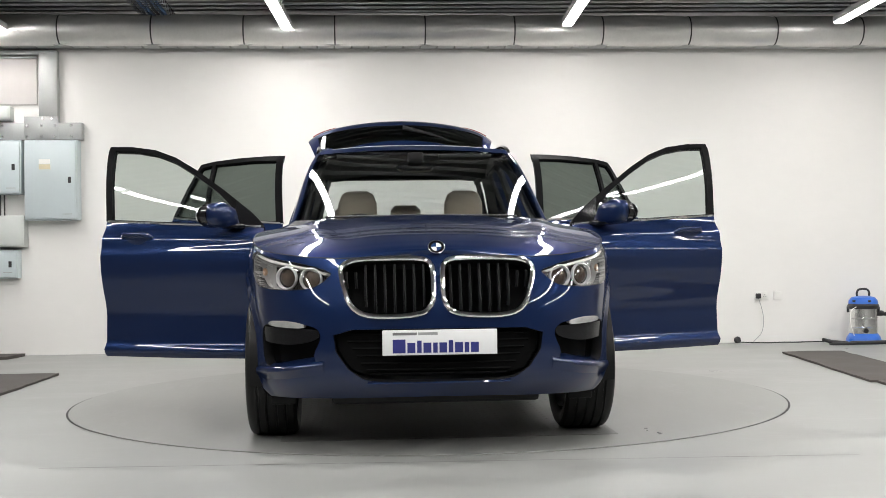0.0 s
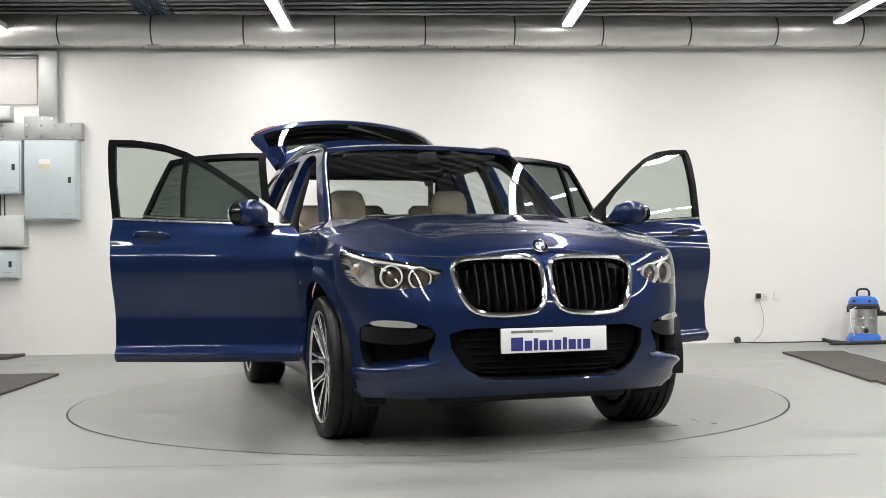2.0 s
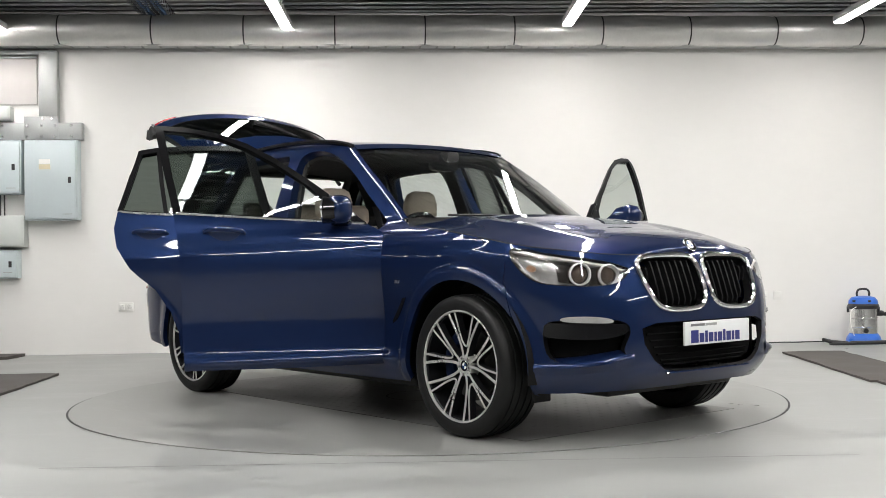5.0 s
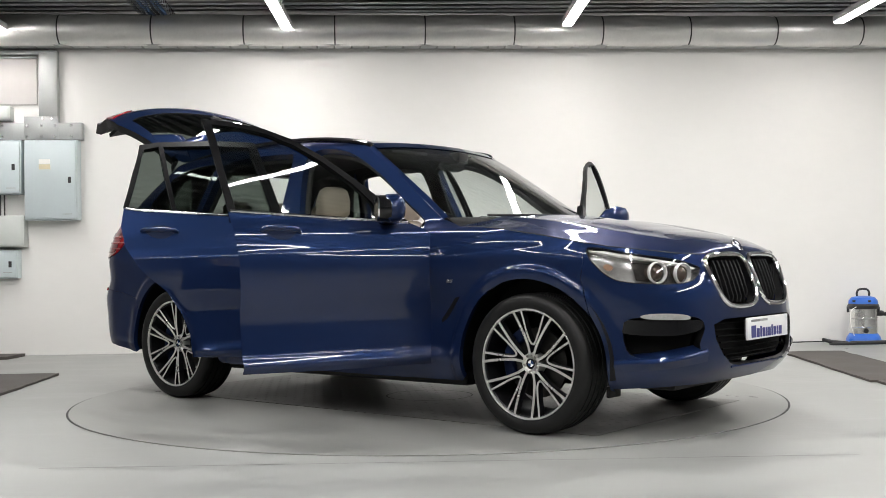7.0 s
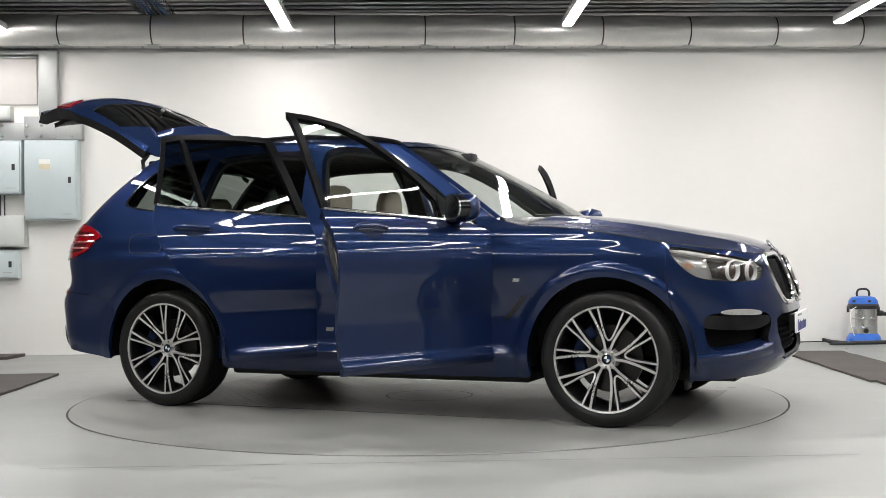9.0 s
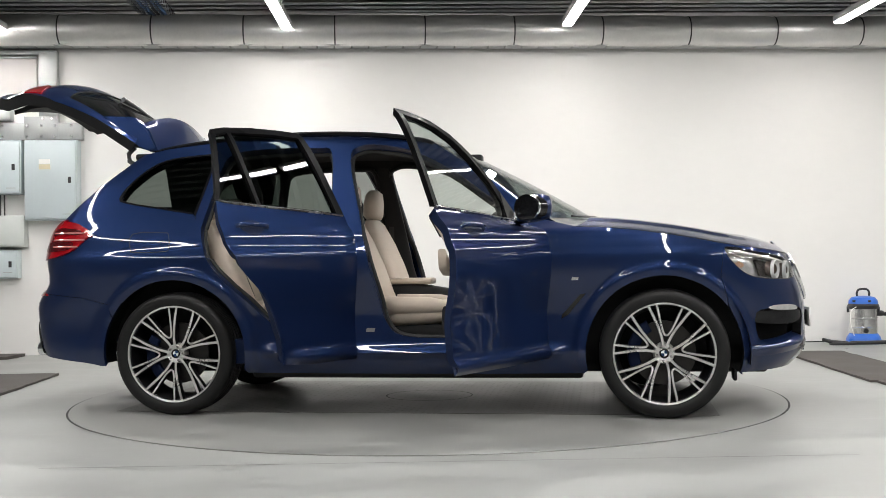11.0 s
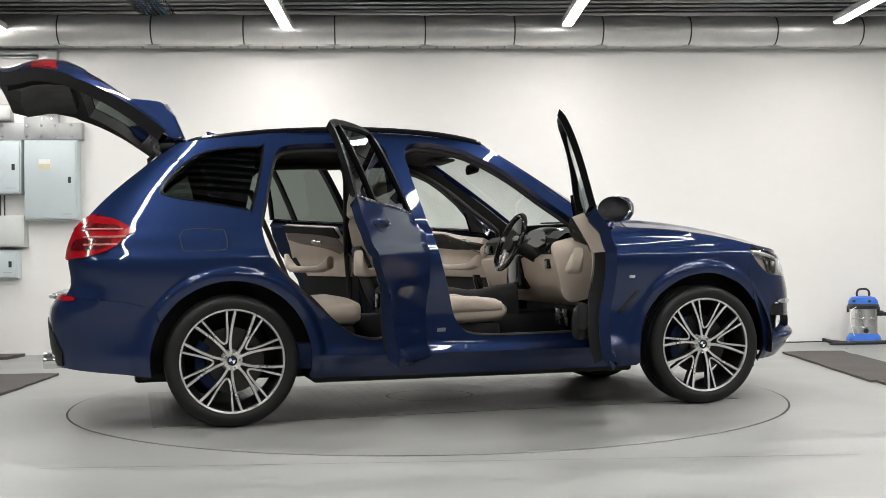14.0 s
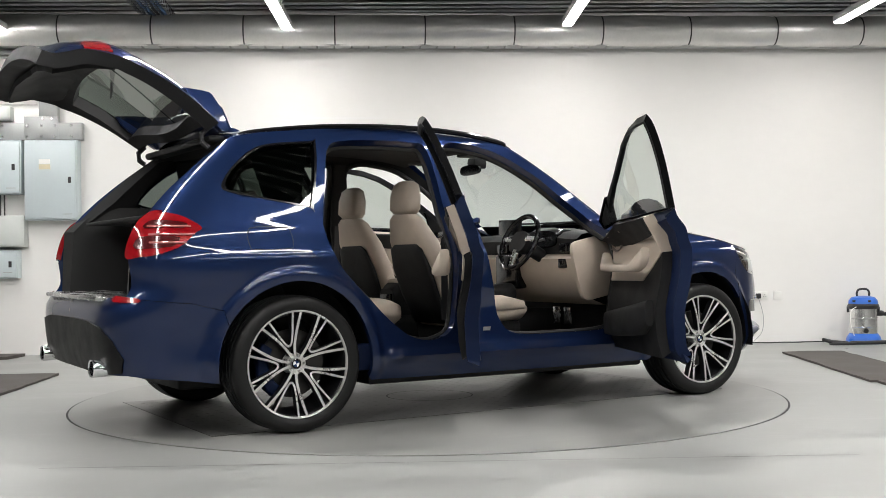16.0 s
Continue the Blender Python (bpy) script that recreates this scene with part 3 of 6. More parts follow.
def body_pt(q, z, off=0.0):
    """A point of the right-hand skin, moved out by off along its normal."""
    p = flat_pt(q, z)
    if np.any(off):
        e = 2e-3
        n = np.cross(flat_pt(np.minimum(np.asarray(q) + e, QF), z) - flat_pt(np.maximum(np.asarray(q) - e, QR), z), flat_pt(q, np.asarray(z) + e) - flat_pt(q, np.asarray(z) - e))
        n /= np.maximum(np.linalg.norm(n, axis=-1, keepdims=True), 1e-12)
        c = (np.asarray(q) > QF - 0.003) | (np.asarray(q) < QR + 0.003)
        n = np.where(c[..., None], n * np.array([1, 0, 1]), n)
        p = p + n * np.asarray(off)[..., None]
    return p


def qx(x, z):
    if x > XC:
        return float(XC + np.interp((x - XC) / (XF_Z(z) - XC), FX, FS))
    if x < -XC:
        return float(-(XC + np.interp((x + XC) / (XR_Z(z) + XC), RX, RS)))
    return x


def qy(y, z, rear=False):
    k = min(abs(y) / W_Z(z), 1.0)
    if rear:
        return float(-(XC + np.interp(k, RY[::-1], RS[::-1])))
    return float(XC + np.interp(k, FY[::-1], FS[::-1]))


def side(pts):
    return [(qx(x, z), z) for x, z in pts]


def front(pts):
    return [(qy(y, z), z) for y, z in pts]


def rear(pts):
    return [(qy(y, z, True), z) for y, z in pts]


def loop(pts, n=5):
    """A smooth closed curve through points."""
    P = np.array(pts, float)
    out = []
    for i in range(len(P)):
        a, b, c, d = P[i - 1], P[i], P[(i + 1) % len(P)], P[(i + 2) % len(P)]
        for t in np.arange(n) / n:
            out.append(0.5 * (2 * b + (c - a) * t + (2 * a - 5 * b + 4 * c - d) * t * t + (3 * b - a - 3 * c + d) * t ** 3))
    return [tuple(p) for p in out]


def resample(pts, h):
    P = [np.array(p, float) for p in pts]
    out = []
    for a, b in zip(P, P[1:] + P[:1]):
        k = max(1, int(round(np.linalg.norm(b - a) / h)))
        out += [a + (b - a) * i / k for i in range(k)]
    keep = [out[0]]
    for p in out[1:]:
        if np.linalg.norm(p - keep[-1]) > 0.2 * h:
            keep.append(p)
    return np.array(keep)


def inside(P, poly):
    x, y = P[:, 0], P[:, 1]
    r = np.zeros(len(P), bool)
    a = poly
    b = np.roll(poly, -1, 0)
    for (x0, y0), (x1, y1) in zip(a, b):
        if y0 != y1:
            c = ((y0 > y) != (y1 > y)) & (x < (x1 - x0) * (y - y0) / (y1 - y0) + x0)
            r ^= c
    return r


def edge_dist(P, poly):
    d = np.full(len(P), 9.0)
    for a, b in zip(poly, np.roll(poly, -1, 0)):
        ab = b - a
        t = np.clip(((P - a) @ ab) / max(ab @ ab, 1e-12), 0, 1)
        d = np.minimum(d, np.linalg.norm(P - a - t[:, None] * ab, axis=1))
    return d


def inset(poly, d):
    """A closed outline moved inwards by d."""
    P = np.array(poly, float)
    t = np.roll(P, -1, 0) - np.roll(P, 1, 0)
    t /= np.maximum(np.linalg.norm(t, axis=1, keepdims=True), 1e-9)
    area = np.sum(P[:, 0] * np.roll(P[:, 1], -1) - np.roll(P[:, 0], -1) * P[:, 1])
    return P + np.stack([-t[:, 1], t[:, 0]], 1) * (d if area > 0 else -d)


def panel(outer, holes=(), h=0.04, off=0.0, depth=0.02, fmap=body_pt, rim_mat=0, hole_depth=None, flip=False, taper=0.0):
    """A panel cut out of a surface by an outline and holes, with its edges turned in by depth."""
    from mathutils.geometry import delaunay_2d_cdt
    loops = [resample(outer, h)] + [resample(q, h * 0.8) for q in holes]
    lo, hi = loops[0].min(0), loops[0].max(0)
    gx, gy = np.meshgrid(np.arange(lo[0], hi[0], h), np.arange(lo[1], hi[1], h * 0.866))
    gx = gx + (np.arange(gx.shape[0])[:, None] % 2) * h / 2
    G = np.stack([gx.ravel(), gy.ravel()], 1)
    ok = inside(G, loops[0])
    for q in loops[1:]:
        ok &= ~inside(G, q)
    G = G[ok]
    for q in loops:
        if len(G):
            G = G[edge_dist(G, q) > 0.5 * h]
    pts, edges, base = [], [], 0
    for q in loops:
        edges += [(base + i, base + (i + 1) % len(q)) for i in range(len(q))]
        pts += [tuple(p) for p in q]
        base += len(q)
    pts += [tuple(p) for p in G]
    V, _, F, *_ = delaunay_2d_cdt([Vector(p) for p in pts], edges, [], 0, 1e-6)
    V = np.array([tuple(v) for v in V])
    cen = np.array([V[list(f)].mean(0) for f in F])
    ok = inside(cen, loops[0])
    for q in loops[1:]:
        ok &= ~inside(cen, q)
    bm = bmesh.new()
    P3 = fmap(V[:, 0], V[:, 1], np.full(len(V), off))
    vs = [bm.verts.new(p) for p in P3]
    for f, k in zip(F, ok):
        if k:
            a, b, c = (V[i] for i in f)
            ccw = (b[0] - a[0]) * (c[1] - a[1]) - (b[1] - a[1]) * (c[0] - a[0]) > 0
            try:
                bm.faces.new([vs[i] for i in (f if ccw != flip else f[::-1])])
            except ValueError:
                pass
    if depth:
        for n, q in enumerate(loops):
            dd = depth if n == 0 or hole_depth is None else hole_depth
            if not dd:
                continue
            A = fmap(q[:, 0], q[:, 1], np.full(len(q), off))
            qi = inset(q, taper) if taper and n == 0 else q
            mid = fmap(qi[:, 0], qi[:, 1], np.full(len(q), off - dd))
            area = np.sum(q[:, 0] * np.roll(q[:, 1], -1) - np.roll(q[:, 0], -1) * q[:, 1])
            ccw = (area > 0) == (n == 0)
            va, vb = [bm.verts.new(p) for p in A], [bm.verts.new(p) for p in mid]
            for i in range(len(q)):
                j = (i + 1) % len(q)
                fc = (va[j], va[i], vb[i], vb[j]) if ccw != flip else (va[i], va[j], vb[j], vb[i])
                try:
                    bm.faces.new(fc).material_index = rim_mat
                except ValueError:
                    pass
    bmesh.ops.remove_doubles(bm, verts=bm.verts[:], dist=1e-5)
    return bm


def mirrored(bm):
    b2 = bm.copy()
    for v in b2.verts:
        v.co.y = -v.co.y
    bmesh.ops.reverse_faces(b2, faces=b2.faces[:])
    return b2


def pair(name, bm, material, parents, label="", angle=35):
    """A part on the right and its mirror image on the left."""
    b2 = mirrored(bm)
    return (part(name, bm, material, parents[0], label, angle=angle), part(name, b2, material, parents[1], label, angle=angle))


def whole(bm):
    """A half and its mirror image, welded on the centre line."""
    b2 = mirrored(bm)
    me = bpy.data.meshes.new("half")
    b2.to_mesh(me)
    b2.free()
    bm.from_mesh(me)
    bpy.data.meshes.remove(me)
    bmesh.ops.remove_doubles(bm, verts=[v for v in bm.verts if abs(v.co.y) < 0.01], dist=0.004)
    return bm


def grid(rows, closed=False):
    bm = bmesh.new()
    V = [[bm.verts.new(p) for p in r] for r in rows]
    for a, b in zip(V, V[1:]):
        n = len(a)
        for k in range(n if closed else n - 1):
            bm.faces.new((a[k], a[(k + 1) % n], b[(k + 1) % n], b[k]))
    return bm


def loft(sections, seg=28, power=3.5, caps=True):
    """Rounded-rectangle sections: (centre, axis a, axis b) with half-size vectors a and b."""
    bm = bmesh.new()
    rings = []
    for c, a, b in sections:
        c, a, b = Vector(c), Vector(a), Vector(b)
        ring = []
        for k in range(seg):
            t = 2 * math.pi * k / seg
            u, v = math.cos(t), math.sin(t)
            ring.append(bm.verts.new(c + a * (math.copysign(abs(u) ** (2 / power), u)) + b * (math.copysign(abs(v) ** (2 / power), v))))
        rings.append(ring)
    for p, q in zip(rings, rings[1:]):
        for k in range(seg):
            bm.faces.new((p[k], p[(k + 1) % seg], q[(k + 1) % seg], q[k]))
    if caps:
        bm.faces.new(rings[0][::-1])
        bm.faces.new(rings[-1])
    bmesh.ops.recalc_face_normals(bm, faces=bm.faces[:])
    return bm


def arc(cx, cz, r, a0, a1, n=24):
    return [(cx + r * math.cos(radians(a0 + (a1 - a0) * i / n)), cz + r * math.sin(radians(a0 + (a1 - a0) * i / n))) for i in range(n + 1)]


car = thing("car", "dark metallic blue five-door SUV with doors and tailgate open", "car")
LR = (car, car)

# ---- outlines of the shell ----
AR = 0.438
BONNET_SIDE = [(0.95, 1.085), (1.1, 1.078), (1.3, 1.06), (1.5, 1.03), (1.65, 1.003), (1.735, 0.985)]
SCREEN_EDGE = [(0.06, 1.605), (0.22, 1.51), (0.405, 1.385), (0.59, 1.255), (0.76, 1.132)]
ROOF_EDGE = [(-1.70, 1.575), (-1.55, 1.605), (-1.2, 1.645), (-0.8, 1.665), (-0.45, 1.662), (-0.15, 1.64), (0.06, 1.605)]
QT = qy(0.795, 1.15, True)
side_outer = side([(1.783, 0.64)] + arc(1.432, 0.365, AR, 36, 193) + [(0.985, 0.25), (0.5, 0.245), (-0.5, 0.245), (-0.985, 0.25)] + arc(-1.432, 0.365, AR, -13, 150)
                  + [(-1.84, 0.66), (-2.0, 0.70), (-2.15, 0.715)]) + [(qy(0.80, 0.735, True), 0.735), (qy(0.795, 0.93, True), 0.93), (QT, 1.15), (QT + 0.02, 1.3), (QT + 0.05, 1.45), (QT + 0.08, 1.555)] \
    + side(ROOF_EDGE + SCREEN_EDGE[1:] + BONNET_SIDE + [(1.745, 0.8)])
F_OPEN = [(0.66, 0.47), (0.72, 0.56), (0.73, 0.90), (0.685, 1.085), (0.43, 1.282), (0.23, 1.428), (0.0, 1.55), (-0.2, 1.60), (-0.35, 1.595), (-0.395, 1.50), (-0.30, 1.11), (-0.20, 0.72), (-0.15, 0.55), (-0.04, 0.465), (0.3, 0.455)]
R_OPEN = [(-0.51, 1.55), (-0.62, 1.59), (-0.9, 1.59), (-1.08, 1.575), (-1.15, 1.54), (-1.185, 1.46), (-1.255, 1.17), (-1.262, 1.06), (-1.21, 0.91), (-1.10, 0.78), (-0.97, 0.66), (-0.86, 0.56), (-0.77, 0.49), (-0.68, 0.458), (-0.58, 0.455), (-0.47, 0.52), (-0.45, 0.72), (-0.48, 1.19)]
Q_WIN = [(-1.225, 1.567), (-1.45, 1.55), (-1.59, 1.515), (-1.71, 1.43), (-1.81, 1.30), (-1.74, 1.262), (-1.58, 1.235), (-1.31, 1.19)]
f_open, r_open = loop(F_OPEN, 4), loop(side(R_OPEN), 4)
q_win = loop(side([(-1.222, 1.568), (-1.24, 1.567)] + Q_WIN[1:-1] + [(-1.325, 1.192), (-1.308, 1.194)]), 3)
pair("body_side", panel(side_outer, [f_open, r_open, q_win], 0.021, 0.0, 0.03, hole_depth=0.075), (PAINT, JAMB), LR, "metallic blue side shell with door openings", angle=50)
for ol, nm in ((f_open, "door_seal"), (r_open, "door_seal")):
    P = body_pt(np.array([p[0] for p in ol]), np.array([p[1] for p in ol]), np.full(len(ol), -0.07))
    bm = bmesh.new()
    tube_into(bm, [tuple(p) for p in P] + [tuple(P[0])], 0.017, 8, caps=False)
    pair(nm, bm, SEAL, LR, "black rubber seal round the opening")
pair("quarter_window", panel(q_win, (), 0.05, -0.008, 0.003), DARK_GLASS, LR, "dark tinted rear quarter window")
qf = [np.array(p) for p in q_win]
qc = sum(qf) / len(qf)
q_in = [tuple(p + (qc - p) * 0.055) for p in qf]
pair("window_trim", panel(q_win, [q_in], 0.03, 0.003, 0.012), GLOSS_BLACK, LR, "gloss black window surround")

lining = side(ROOF_EDGE + SCREEN_EDGE[1:]) + [(0.80, 1.06), (-1.1, 1.06)] + side([(-1.5, 1.06), (-1.9, 1.06)]) + [(QT, 1.15), (QT + 0.02, 1.3), (QT + 0.05, 1.45), (QT + 0.08, 1.555)]
pair("pillar_lining", panel(lining, [f_open, r_open, q_win], 0.06, -0.05, 0.0, flip=True), DARK_TRIM, LR, "dark inner pillar lining")

# ---- front bumper, grille, lamps ----
HOOD_FRONT = [(0.80, 0.955), (0.7, 0.938), (0.6, 0.925), (0.45, 0.918), (0.3, 0.924), (0.15, 0.93), (0.0, 0.932)]
KIDNEY = [(0.448, 0.845), (0.433, 0.885), (0.37, 0.907), (0.2, 0.913), (0.075, 0.909), (0.033, 0.887), (0.022, 0.84), (0.022, 0.75), (0.037, 0.695), (0.085, 0.66), (0.2, 0.648), (0.32, 0.653), (0.385, 0.682), (0.422, 0.745)]
LAMP = side([(1.772, 0.955), (1.79, 0.90), (1.86, 0.825)]) + front([(0.84, 0.785), (0.76, 0.772), (0.66, 0.771), (0.57, 0.785), (0.505, 0.83), (0.50, 0.855), (0.6, 0.888), (0.7, 0.908)]) + side([(1.95, 0.93), (1.86, 0.95)])
INTAKE = [(0.485, 0.565), (0.40, 0.59), (0.2, 0.592), (0.0, 0.592)]
INTAKE_LOW = [(0.0, 0.345), (0.25, 0.347), (0.35, 0.362), (0.42, 0.41), (0.475, 0.49)]
SIDE_IN = [(0.83, 0.585), (0.77, 0.611), (0.63, 0.612), (0.56, 0.592), (0.545, 0.545), (0.575, 0.47), (0.55, 0.40), (0.60, 0.385), (0.70, 0.395), (0.79, 0.405), (0.825, 0.45)]
kid = loop(front(KIDNEY), 4)
lamp = loop(LAMP, 4)
sidein = loop(front(SIDE_IN), 3)
# the lower intake is open to the centre line, so it is part of the outline
bump_outer = side([(1.735, 0.984), (1.748, 0.8), (1.787, 0.64)] + arc(1.432, 0.365, AR, 35, -16, 10)[1:] + [(1.87, 0.235)]) + front([(0.80, 0.25), (0.6, 0.262), (0.3, 0.27)]) + [(QF, 0.272), (QF, 0.345)] \
    + front(INTAKE_LOW[1:] + INTAKE[:-1]) + [(QF, 0.592), (QF, 0.932)] + front(HOOD_FRONT[::-1][1:]) + side([(1.86, 0.962)])
bm = whole(panel(bump_outer, [kid, lamp, sidein], 0.02, 0.0, 0.02, hole_depth=0.05, rim_mat=1))
bumper = part("front_bumper", bm, (PAINT, TRIM_BLACK), car, "metallic blue bumper with wide intakes", angle=50)


def ring_on(outline, off, r, seg=8, lift=0.0):
    P = body_pt(np.array([p[0] for p in outline]), np.array([p[1] for p in outline]), np.full(len(outline), off))
    bm = bmesh.new()
    tube_into(bm, [tuple(p) for p in P] + [tuple(P[0])], r, seg, caps=False)
    return bm


grilles = pair("kidney_grille", ring_on(resample(kid, 0.015), 0.004, 0.0135, 10), CHROME, (bumper, bumper), "thick chrome surround of a kidney-shaped grille")
kb = [(q, z) for q, z in kid]
pair("grille_backing", panel(kb, (), 0.04, -0.085, 0), MESH_BLACK, grilles)
for i in range(9):
    y = 0.062 + i * 0.0455
    zt = 0.895 if 0.06 < y < 0.38 else 0.86
    zb = 0.672 if 0.09 < y < 0.32 else (0.70 if y < 0.38 else 0.79)
    pts = [body_pt(np.array([qy(y, z)]), np.array([z]), np.array([o]))[0] for z, o in ((zb, -0.04), (zb + 0.03, -0.026), ((zt + zb) / 2, -0.022), (zt - 0.03, -0.018), (zt, -0.016))]
    bm = grid([[tuple(p + np.array([dx, dy, 0])) for dx, dy in ((-0.035, -0.006), (0, -0.005), (0.004, 0), (0, 0.005), (-0.035, 0.006))] for p in pts])
    bmesh.ops.recalc_face_normals(bm, faces=bm.faces[:])
    pair("slat", bm, TRIM_BLACK, grilles)

# lower intake
io = front(INTAKE[:-1] + [(0.0, 0.592), (0.0, 0.345)] + INTAKE_LOW[1:])
bm = whole(panel(io, (), 0.05, -0.055, 0.0))
intake = part("lower_intake", bm, MESH_BLACK, bumper, "black meshed lower air intake")
for k in range(7):
    z = 0.365 + 0.034 * k
    w0 = 0.32 + 0.022 * k if k < 6 else 0.43
    pts = [body_pt(np.array([qy(y, z)]), np.array([z]), np.array([-0.047]))[0] * np.array([1, s, 1]) for s, ys in ((1, np.linspace(w0, 0, 8)), (-1, np.linspace(0.02, w0, 8))) for y in ys]
    bm = bmesh.new()
    tube_into(bm, [tuple(p) for p in pts], 0.006, 5)
    part("intake_bar", bm, MESH_BLACK, intake)
bm = bmesh.new()
tube_into(bm, [tuple(body_pt(np.array([qy(y, 0.345)]), np.array([0.345]), np.array([0.004]))[0] * np.array([1, s, 1])) for s, ys in ((1, np.linspace(0.33, 0, 8)), (-1, np.linspace(0.03, 0.33, 8))) for y in ys], 0.006, 6)
part("lip", bm, PAINT, bumper, "thin blue lip under the intake")
# side intakes and fog lamps
pair("side_intake", panel(sidein, (), 0.04, -0.08, 0.0), MESH_BLACK, (bumper, bumper), "black side intake")
pair("intake_blade", panel(loop(front([(0.835, 0.590), (0.75, 0.594), (0.62, 0.592), (0.557, 0.585), (0.565, 0.545), (0.66, 0.520), (0.76, 0.518), (0.835, 0.535)]), 3), (), 0.03, -0.004, 0.03), GLOSS_BLACK, (bumper, bumper), "black blade in the intake")
fogs = pair("fog_lamp", panel(loop(front([(0.795, 0.615), (0.77, 0.626), (0.70, 0.627), (0.635, 0.617), (0.618, 0.603), (0.64, 0.595), (0.72, 0.597), (0.78, 0.602)]), 3), (), 0.025, 0.004, 0.02), SILVER_LAMP, (bumper, bumper), "slim clear fog lamp")
pair("lens", panel(loop(front([(0.785, 0.613), (0.70, 0.622), (0.63, 0.607), (0.70, 0.600), (0.775, 0.604)]), 3), (), 0.025, 0.010, 0.005), LAMP_GLASS, fogs)
fr = []
for u in np.linspace(0, 1, 9):
    y = 0.845 - 0.315 * u
    z0 = 0.385 + 0.05 * u
    row = []
    for dz, o in ((0.035, -0.06), (0.012, 0.012), (0.0, 0.026), (-0.012, 0.028), (-0.05, 0.002)):
        row.append(tuple(body_pt(np.array([qy(y, z0 + dz)]), np.array([z0 + dz]), np.array([o * math.sin(math.pi * (0.12 + 0.8 * u)) if o > 0 else o]))[0]))
    fr.append(row)
bm = grid(fr)
bmesh.ops.recalc_face_normals(bm, faces=bm.faces[:])
pair("fin", bm, PAINT, (bumper, bumper), "blue winglet under the side intake", angle=40)

# headlamps
heads = pair("headlamp", panel(lamp, (), 0.03, -0.07, -0.065), SILVER_LAMP, LR, "clear headlamp with two round projectors")
pair("lens", panel(lamp, (), 0.03, 0.002, 0.004), LAMP_GLASS, heads, "clear lamp cover")
pair("lamp_rim", ring_on(resample(lamp, 0.02), -0.006, 0.005, 6), TRIM_BLACK, heads)
top = side([(1.775, 0.95), (1.86, 0.945), (1.95, 0.925)]) + front([(0.7, 0.90), (0.6, 0.88), (0.505, 0.853), (0.53, 0.848), (0.6, 0.870), (0.7, 0.889)]) + side([(1.95, 0.912), (1.86, 0.93)])
pair("light_strip", panel(top, (), 0.03, -0.015, 0.02), WHITE_PLASTIC, heads, "pale strip along the lamp's upper edge")
hous = front([(0.80, 0.795), (0.70, 0.782), (0.60, 0.79), (0.535, 0.825), (0.53, 0.848), (0.6, 0.868), (0.7, 0.884), (0.80, 0.895)])
pair("lamp_housing", panel(hous, (), 0.03, -0.05, 0.015), LAMP_HOUSING, heads, "smoked housing round the projectors")
for y, z in ((0.722, 0.836), (0.598, 0.832)):
    c = body_pt(np.array([qy(y, z)]), np.array([z]), np.array([-0.035]))[0]
    m = Matrix.Translation(c) @ pose(0, 0, 0, 0, 0, -26 if y > 0.7 else -18) @ pose(0, 0, 0, 0, 90, 0)
    bm = lathe([(0.047, 0.0), (0.055, 0.004), (0.055, 0.020), (0.051, 0.024), (0.047, 0.018)], 32, True)
    bm.transform(m)
    pair("ring", bm, WHITE_LAMP, heads, "white daytime running ring")
    bm = lathe([(0, 0.024), (0.014, 0.022), (0.028, 0.014), (0.042, 0.0), (0.049, -0.03)], 28)
    bm.transform(m)
    pair("projector", bm, LAMP_BROWN, heads, "dark projector lens")
# added amber patch, coloured like the orange reflection inside the lamp
pair("amber_patch", panel(loop(side([(1.85, 0.86), (1.88, 0.84), (1.90, 0.86), (1.87, 0.88)]), 3), (), 0.02, -0.04, 0.01), AMBER, heads, "amber patch painted as an orange reflection inside the lamp")

# bonnet
K = side(BONNET_SIDE)[:-1] + side([(1.735, 0.985), (1.80, 0.975), (1.86, 0.963)]) + front(HOOD_FRONT)
K = resample(K, 0.03)
K = K[:int(np.argmin(np.hypot(K[:, 0] - QF, K[:, 1] - 0.932))) + 1]
E3 = body_pt(K[:, 0], K[:, 1])
rows = []
for p in E3:
    x, y, z = p
    cr = 0.085 * min(1, (abs(y) / 0.80) ** 1.1) * (1 - 0.1 * sstep(1.6, 0.95, x))
    bow = 0.13 * sstep(1.3, 0.95, x)
    row = []
    for r in np.linspace(-1, 1, 41):
        f = 1 - abs(r) ** 2.3
        ridge = 0.015 * math.exp(-((abs(r) - 0.66) / 0.07) ** 2) * sstep(2.15, 1.7, x) - 0.006 * math.exp(-((abs(r) - 0.5) / 0.1) ** 2) * sstep(2.1, 1.7, x)
        row.append((x + bow * (1 - r * r), abs(y) * r, z + cr * f + ridge))
    rows.append(row)
bm = grid(rows)
bmesh.ops.remove_doubles(bm, verts=bm.verts[:], dist=1e-4)
bmesh.ops.recalc_face_normals(bm, faces=bm.faces[:])
if sum(f.normal.z for f in bm.faces) < 0:
    bmesh.ops.reverse_faces(bm, faces=bm.faces[:])
bonnet = part("bonnet", bm, PAINT, car, "metallic blue bonnet with two soft ridges", angle=60)
hood_rear = rows[0]
bm = bmesh.new()
tube_into(bm, [tuple(np.array(r[0]) + np.array([0, 0, -0.001])) for r in rows[:-4]], 0.0035, 5)
pair("bonnet_gap", bm, DARK_GAP, (bonnet, bonnet), "dark gap along the bonnet's edge")


